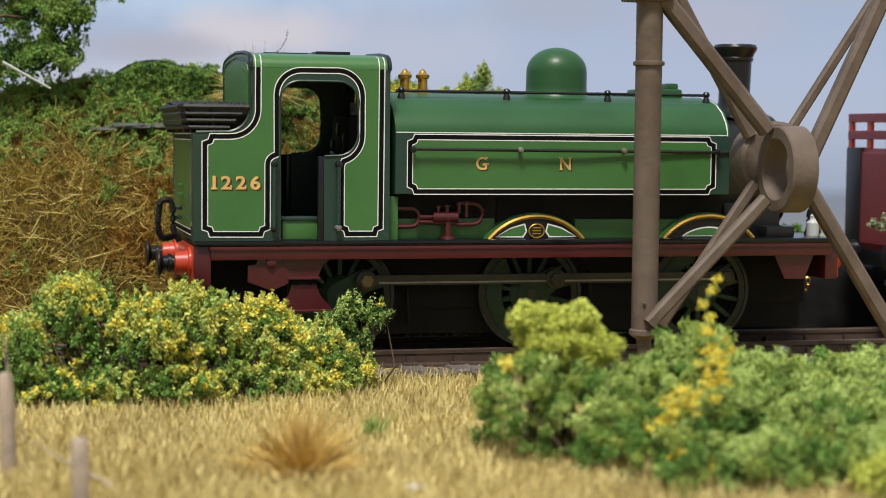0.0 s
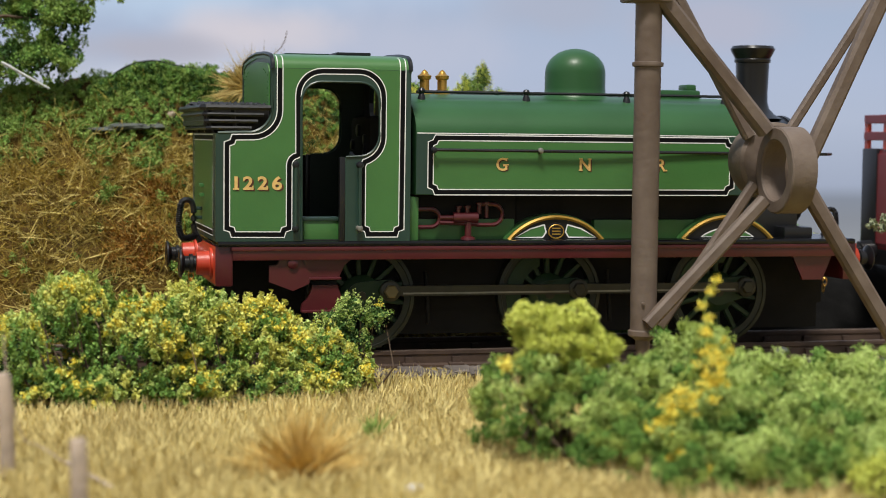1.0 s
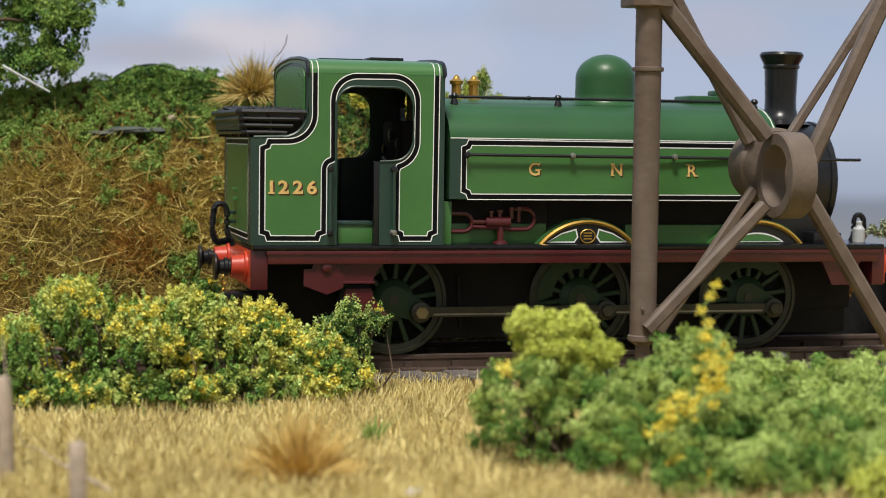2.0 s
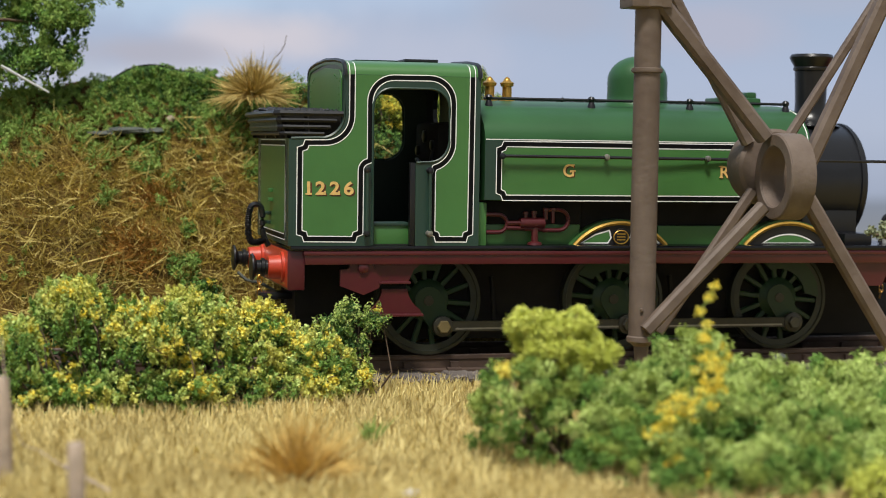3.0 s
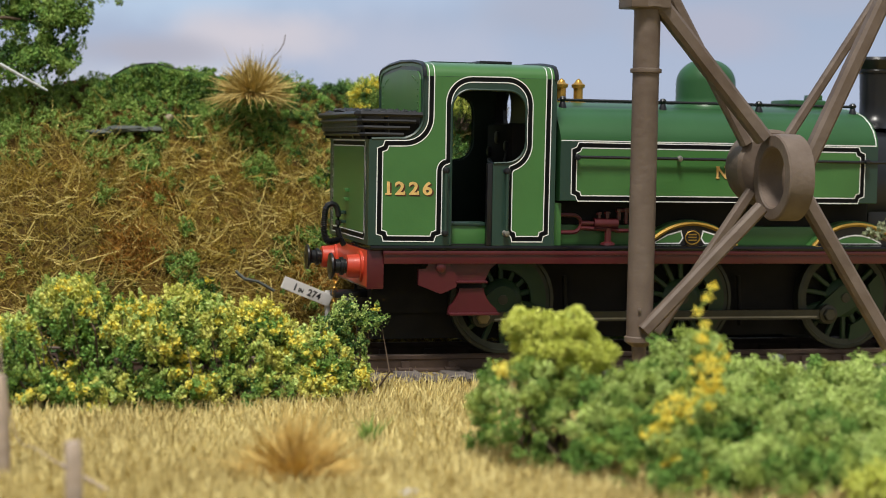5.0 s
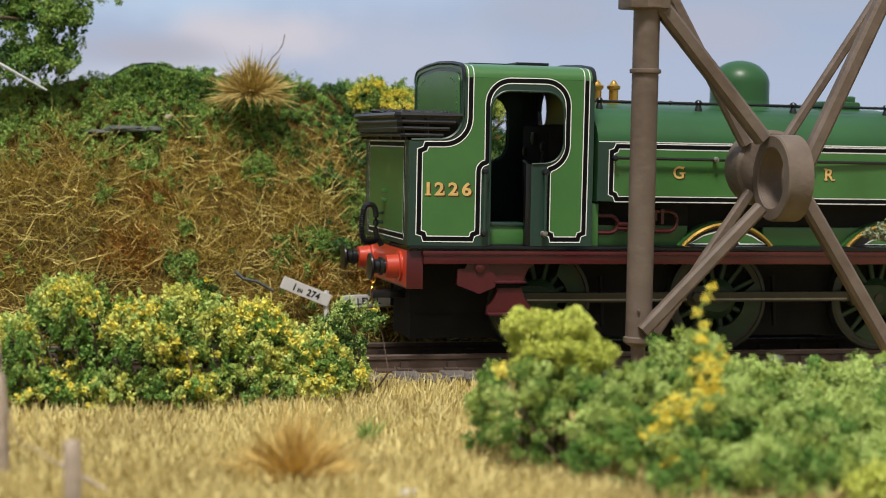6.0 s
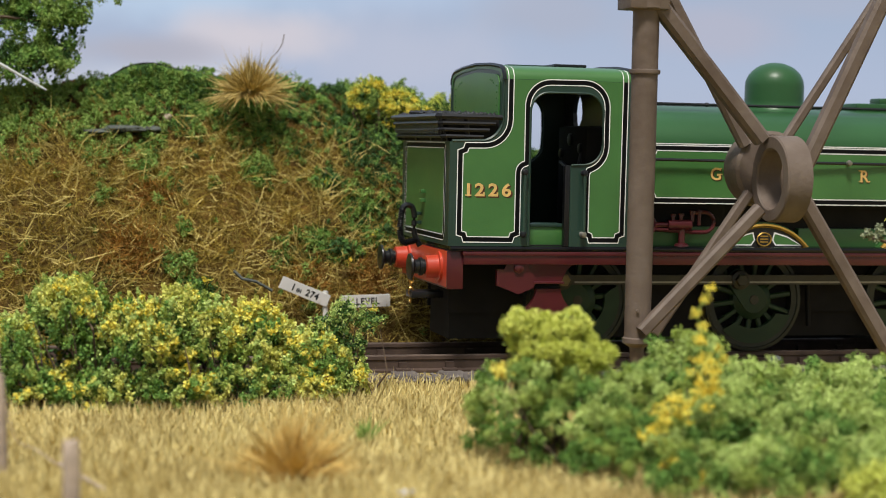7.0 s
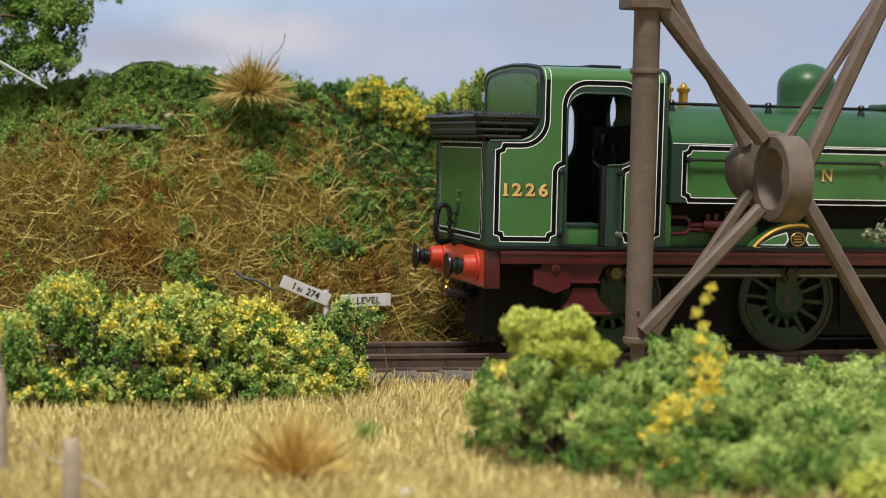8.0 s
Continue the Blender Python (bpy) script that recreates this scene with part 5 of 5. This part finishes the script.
def cover():
    # dry turf of the foreground, upright fibres
    n = 95000
    x, y = RNG.uniform(-75, 105, n), RNG.uniform(-150, -17.5, n)
    keep = np.abs(x + 31 - (y + 291) * 0.26) < 0.30 * (y + 291) + 8
    x, y = x[keep], y[keep]
    n = len(x)
    way = np.stack([RNG.normal(0, 0.35, n), RNG.normal(0, 0.35, n), np.ones(n)], 1)
    ob = fibres("dry_grass", np.stack([x, y, field_height(x, y) - 0.1], 1), way, 2.1, 0.21, 0.22, STRAW)
    tagged(ob, "short dry straw-coloured static grass on the ground", "grass", kind="stuff")
    # dead bracken lying on the bank
    n = 36000
    x, y = RNG.uniform(-75, 100, n), RNG.uniform(16, 54, n)
    z = bank_height(x, y)
    keep = RNG.random(n) > 0.85 * smooth01(-2, 6, z - green_edge(x))
    x, y, z = x[keep], y[keep], z[keep]
    n = len(x)
    way = np.stack([RNG.normal(0, 1.0, n), RNG.normal(-0.35, 0.5, n), RNG.normal(0.25, 0.75, n)], 1)
    ob = fibres("dead_bracken", np.stack([x, y - 0.2, z + 0.2], 1), way, 3.6, 0.15, 0.3, DEAD)
    tagged(ob, "matted brown dead grass stems covering the bank", "grass", kind="stuff")
    # bare patches of rust-brown litter
    n = 60000
    x, y = RNG.uniform(-35, 50, n), RNG.uniform(17, 44, n)
    z = bank_height(x, y)
    keep = np.zeros(n, bool)
    for px, pz, rx, rz in ((-7.5, 15.0, 6.5, 5.0), (37.0, 10.0, 5.0, 5.0), (26.0, 9.0, 4.0, 4.0), (-3.0, 25.0, 5.0, 3.0)):
        keep |= RNG.random(n) < 1.4 - 1.3 * np.hypot((x - px) / rx, (z - pz) / rz)
    x, y, z = x[keep], y[keep], z[keep]
    n = len(x)
    way = np.stack([RNG.normal(0, 1.0, n), RNG.normal(-0.5, 0.4, n), RNG.normal(0.1, 0.7, n)], 1)
    ob = fibres("leaf_litter", np.stack([x, y - 0.5, z + 0.5], 1), way, 2.2, 0.2, 0.3, LITTER)
    tagged(ob, "rust-brown litter of dead stems in patches on the bank", "grass", kind="stuff")
    # long pale stems lying criss-cross on the bank
    n = 6500
    x, y = RNG.uniform(-72, 62, n), RNG.uniform(17, 50, n)
    z = bank_height(x, y)
    keep = RNG.random(n) > 0.9 * smooth01(-1, 7, z - green_edge(x))
    x, y, z = x[keep], y[keep], z[keep]
    n = len(x)
    way = np.stack([RNG.normal(0, 1.0, n), RNG.normal(-0.45, 0.35, n), RNG.normal(0.15, 0.75, n)], 1)
    ob = fibres("dry_stems", np.stack([x, y - 0.6, z + 0.5], 1), way, 4.6, 0.19, 0.3, STEM)
    tagged(ob, "loose pale straw stems lying over the bank", "grass", kind="stuff")
    # green creepers over the top and in patches: leafy clumps that stand off the soil by uneven heights
    n = 13000
    x, y = RNG.uniform(-75, 104, n), RNG.uniform(17, 60, n)
    z = bank_height(x, y)
    want = smooth01(-3, 4, z - green_edge(x)) + 0.45 * smooth01(0.8, 1.4, lumps(x, y, 0.16, 8.0)) + 0.02
    keep = RNG.random(n) < want
    c = np.stack([x, y, z], 1)[keep]
    # single green clumps lower down on the bank
    n = 20000
    x, y = RNG.uniform(-20, 50, n), RNG.uniform(17, 56, n)
    z = bank_height(x, y)
    for px, pz, rx, rz in ((1.2, 12.0, 3.6, 3.8), (3.0, 18.6, 1.6, 1.8), (28.0, 16.4, 4.6, 3.6), (37.5, 22.0, 5.0, 5.5), (18.0, 29.5, 3.6, 3.2), (9.0, 27.5, 1.4, 1.5), (-12.5, 24.5, 1.8, 1.5)):
        keep = RNG.random(n) * 1.5 < 1.6 - np.hypot((x - px) / rx, (z - pz) / rz) * 1.5
        c = np.concatenate([c, np.stack([x, y, z], 1)[keep]])
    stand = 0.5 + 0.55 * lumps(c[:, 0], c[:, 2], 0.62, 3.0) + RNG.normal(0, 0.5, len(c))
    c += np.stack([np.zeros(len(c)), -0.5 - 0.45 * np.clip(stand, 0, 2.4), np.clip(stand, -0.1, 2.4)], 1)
    # tone follows stand-off: gaps painted shaded, tips painted lit, plus left-right leaf tone
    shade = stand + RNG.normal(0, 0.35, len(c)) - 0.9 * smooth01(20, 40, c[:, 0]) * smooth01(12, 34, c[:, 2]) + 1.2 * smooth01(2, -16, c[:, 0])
    for lo, hi, m, nm in ((-9, 0.3, LEAF_DARK_SHADE, "dark_shade_creeper"), (0.3, 1.15, LEAF, "green_creeper"), (1.15, 9, LEAF_FRESH, "fresh_lit_creeper")):
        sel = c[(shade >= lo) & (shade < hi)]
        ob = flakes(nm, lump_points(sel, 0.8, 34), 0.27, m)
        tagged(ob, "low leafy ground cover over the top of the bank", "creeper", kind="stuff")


cover()


def bank_plants():
    def on(x, y):
        return float(bank_height(np.array(float(x)), np.array(float(y))))
    gorse("flowering_bush", "bush thick with yellow flowers on the bank top", [(41, 47, 44.5, 4, 3, 3.6), (46, 47, 42.5, 5, 3, 4.5), (51, 47, 40.5, 4, 3, 3)], 230, 0.95, 85, 0.26, [LEAF_FRESH, LEAF_LIME], 0.85, 38.0, 30, True)
    gorse("leafy_shrub", "fresh green leafy shrub on the bank top", [(62, 49, 44.5, 3, 2.5, 3), (64.6, 49, 47.5, 1.3, 1.3, 3.2), (57, 49, 43, 3, 2.5, 2.4), (48.5, 49, 45.3, 2, 2, 2.2), (67, 49, 43, 3, 2.5, 2)], 110, 1.0, 85, 0.25, [LEAF_FRESH, LEAF_LIME], 0.0, 39.0, 25, True)
    gorse("leafy_shrub", "small yellow-green shrub on the dark mound behind the track", [(129.6, 40, 15.5, 4, 3, 3.2), (135, 41, 14.0, 4, 3, 2.6)], 40, 1.0, 70, 0.28, [LEAF, LEAF_LIME], 0.0, 9.5, 12)
    for x, y, r in ((5.0, 24.5, 3.4), (33, 27, 3.2), (40, 30, 3.0), (31, 38, 3.5)):
        z = on(x, y)
        gorse("ground_ivy", "small dark green leafy clump low on the bank", [(x, y, z, r, 2, r)], 40, 1.0, 50, 0.42, [LEAF_DARK_SHADE, LEAF], 0.05, z - r, 10)
    # tree at the end of the bank
    t = thing("tree", -52, 52, on(-52, 52))
    tagged(t, "leafy tree with thin branches overhanging the bank", "tree")
    part("trunk", tube([(0, 0, -2), (0.6, 0.4, 8), (-0.4, 0, 16), (1.0, -0.6, 26), (1.5, 0, 36)], 1.5, 10), TWIG, t)
    base = np.array([-52, 52, on(-52, 52)])
    blobs = [(-40, 48, 58, 8, 6, 8), (-31, 46, 66, 9, 6, 7), (-25, 44, 58, 7, 4, 6), (-19, 44, 57.5, 5, 3, 5), (-31, 45, 50, 9, 4, 4), (-21, 44, 51.5, 5, 3, 4), (-24, 42, 49.5, 6, 3, 3.5), (-34, 42, 47, 6, 3, 3), (-46, 52, 70, 12, 9, 10), (-17, 44, 61.5, 3.5, 2, 2.5), (-13, 44, 64.5, 3.5, 1.5, 2.2), (-10, 44, 62.6, 1.3, 1, 2.2), (-29, 45, 74, 10, 6, 7)]
    blobs = [(b[0], b[1] + 6, b[2] + 0.4, *b[3:]) for b in blobs]
    c = np.concatenate([bush_points(blobs, 900), bush_points(blobs[10:13], 26)])
    tone = RNG.random(len(c)) + 0.03 * (c[:, 0] + 30)
    flakes("crown", lump_points(c[tone < 0.12], 1.4, 80) - base, 0.32, LEAF_DARK_SHADE, t, "small-leaved green crown")
    flakes("crown", lump_points(c[(tone >= 0.12) & (tone < 0.6)], 1.2, 75) - base, 0.3, LEAF, t, "small-leaved green crown")
    flakes("crown", lump_points(c[tone >= 0.6], 1.2, 75) - base, 0.3, LEAF_FRESH, t, "small-leaved green crown")
    # crown heart in dark leaves, shade among the branches put into their colour
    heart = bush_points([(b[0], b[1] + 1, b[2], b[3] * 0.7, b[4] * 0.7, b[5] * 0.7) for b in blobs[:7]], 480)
    flakes("crown", sprays(heart, 0.8, 9) - base, 0.6, LEAF_DARK_SHADE, t, "inner crown with branch shade in its leaf colour")
    B = np.array(blobs[:6])[:, :3] - base
    roots = np.tile(np.array([[0.2, 0, 18.0]]), (len(B), 1)) + RNG.normal(size=(len(B), 3)) * 1.5
    twigs("limb", roots, B, 0.4, TWIG, t)
    tips = c[RNG.choice(len(c), 120, replace=False)]
    near_b = np.array([np.array(blobs)[np.argmin(((np.array(blobs)[:, :3] - p) ** 2).sum(1)), :3] for p in tips])
    twigs("branchwork", near_b - base, tips - base, 0.14, TWIG, t)


bank_plants()


def bank_bits():
    def rock(name, label, x, y, z, sx, sy, sz, seed, mat=ROCK):
        t = thing(name, x, y, z)
        tagged(t, label, "rock")
        bm = bmesh.new()
        bmesh.ops.create_icosphere(bm, subdivisions=3, radius=1)
        for v in bm.verts:
            k = 1 + 0.28 * noise.noise(v.co * 1.7 + Vector((seed, 0, 0))) + 0.12 * noise.noise(v.co * 5 + Vector((seed, 3, 0)))
            v.co = Vector((v.co.x * sx * k, v.co.y * sy * k, round(v.co.z * k * 4) / 4 * sz))
        part("slab", bm, mat, t, smooth=False)
    def seat(x, z):
        ys = np.linspace(18, 56, 400)
        return float(ys[np.argmin(np.abs(bank_height(np.full(400, float(x)), ys) - z))])
    for x, z, sx, sz, seed in ((-13.0, 36.9, 5.0, 0.45, 3), (-7.5, 37.5, 4.6, 0.75, 9), (-2.8, 37.6, 2.6, 0.7, 5)):
        rock("rock_slab", "flat grey slate outcrop lying on the bank", x, seat(x, z) - 0.9, z + 0.35, sx, 2.2, sz, seed)
    rock("stone_chip", "small orange-brown stone on the bank", 0.8, seat(0.8, 40.0) - 0.8, 40.4, 0.75, 0.6, 0.65, 4, WOOD)
    s = thing("stick", -26, 39.5, 45.4)
    tagged(s, "bare pale stick lying on the bank under the tree", "stick")
    part("branch", rod((-5.5, 0, 4.2), (3.2, -1, -0.6), 0.35, 6, None, 0.2), LAMP_WHITE, s)
    w = thing("wire", 22, 45, 52)
    tagged(w, "single dark bent stem above the bank grass", "stem")
    part("strand", tube([(-2.5, 0, -2), (-1.2, 0, 0.6), (0, 0, 1.8), (0.9, 0, 3.4), (1.2, 0, 5.2)], 0.09, 5), TWIG, w)
    for nm, lab, pts, r, mt in (
            ("twig", "grey twig lying against the foot of the bank", [(10.5, 20, 12.2), (12.0, 19.5, 10.8), (14.5, 19, 10.3), (17.5, 19, 8.6)], 0.32, ROCK),
            ("twig", "crooked dry twig lying in the grass by the rails", [(17.0, -18.5, 1.2), (18.8, -19.2, -1.0), (20.6, -19.8, -2.2), (22.0, -20.5, -3.6)], 0.28, TWIG),
            ("twig", "pale dry twig lying in the turf behind the stakes", [(-24.5, -92, -1.4), (-22.0, -94, -2.6), (-19.5, -97, -3.6)], 0.26, WOOD)):
        t = thing(nm)
        tagged(t, lab, "twig")
        part("stem", tube(pts, r, 6), mt, t)
    rock("pebble", "pale rounded pebble lying in the dry turf", 13.5, -106, -3.6, 1.3, 1.0, 0.9, 6, SIGN)
    rock("pebble", "grey rounded pebble beside the leafy bush", 75.0, -72, 6.8, 0.9, 0.8, 0.7, 8)
    # dark edge of the board that shows over the bank top
    e = thing("scenic_edge", 0, 53, 0)
    tagged(e, "dark curved edge of the scenic board behind the bank", "board")
    pts = [(-15, 45.6), (-14, 46.2), (-13.3, 46.8), (-10.1, 48.2), (-6.3, 50.3), (-2.0, 51.0), (1.9, 50.2), (6.3, 49.5), (12, 48.6), (30, 45)]
    part("edge", plate(pts + [(30, 38), (-15, 38)], [], lambda u, v, w: (u, w, v), 1.2), LEAF_DARK_SHADE, e, smooth=False)
    u = RNG.uniform(-14, 22, 900)
    top = np.interp(u, [p[0] for p in pts], [p[1] for p in pts])
    hang = np.stack([u, RNG.uniform(-1.6, -0.4, 900), top - 0.7 - RNG.uniform(0, 1, 900) ** 1.3 * 7.0], 1)
    for k, mat in enumerate((LEAF_DARK_SHADE, LEAF, LEAF_FRESH)):
        flakes("hanging_foliage", lump_points(hang[k::3], 0.75, 34), 0.27, mat, e, "green creeper over the board")
    part("edge_lip", tube(flowing([(u, 0.3, v) for u, v in pts[3:8]]), 0.26, 6), VOID, e, "black bead along the board edge")


bank_bits()


# ---- motion of the train ----
def motions():
    walk(loco, [(t, pose(s * MM, 0, 0)) for t, s in TRAVEL])
    walk(wagon, [(t, pose(s * MM, 0, 0)) for t, s in TRAVEL])
    for a, x in zip(axles, AXLES):
        walk(a, [(t, pose(x * MM, 0, R_WHEEL * MM, 0, math.degrees(s / R_WHEEL), 0)) for t, s in TRAVEL])
    for a, x in wagon_axles:
        walk(a, [(t, pose(x * MM, 0, 6.3 * MM, 0, math.degrees(s / 6.3), 0)) for t, s in TRAVEL])
    for r, s in rods:
        lead = PHASE if s < 0 else PHASE + 90
        rows = []
        for (t0, s0), (t1, s1) in zip(TRAVEL, TRAVEL[1:] + [(8.5, 0)]):
            for f in (0, 0.5) if t1 <= 8.0 else (0,):
                d = s0 + (s1 - s0) * f
                th = radians(lead) - d / R_WHEEL
                rows.append((t0 + (t1 - t0) * f, pose(R_CRANK * math.cos(th) * MM, 0, (R_WHEEL + R_CRANK * math.sin(th)) * MM)))
        walk(r, rows)


motions()
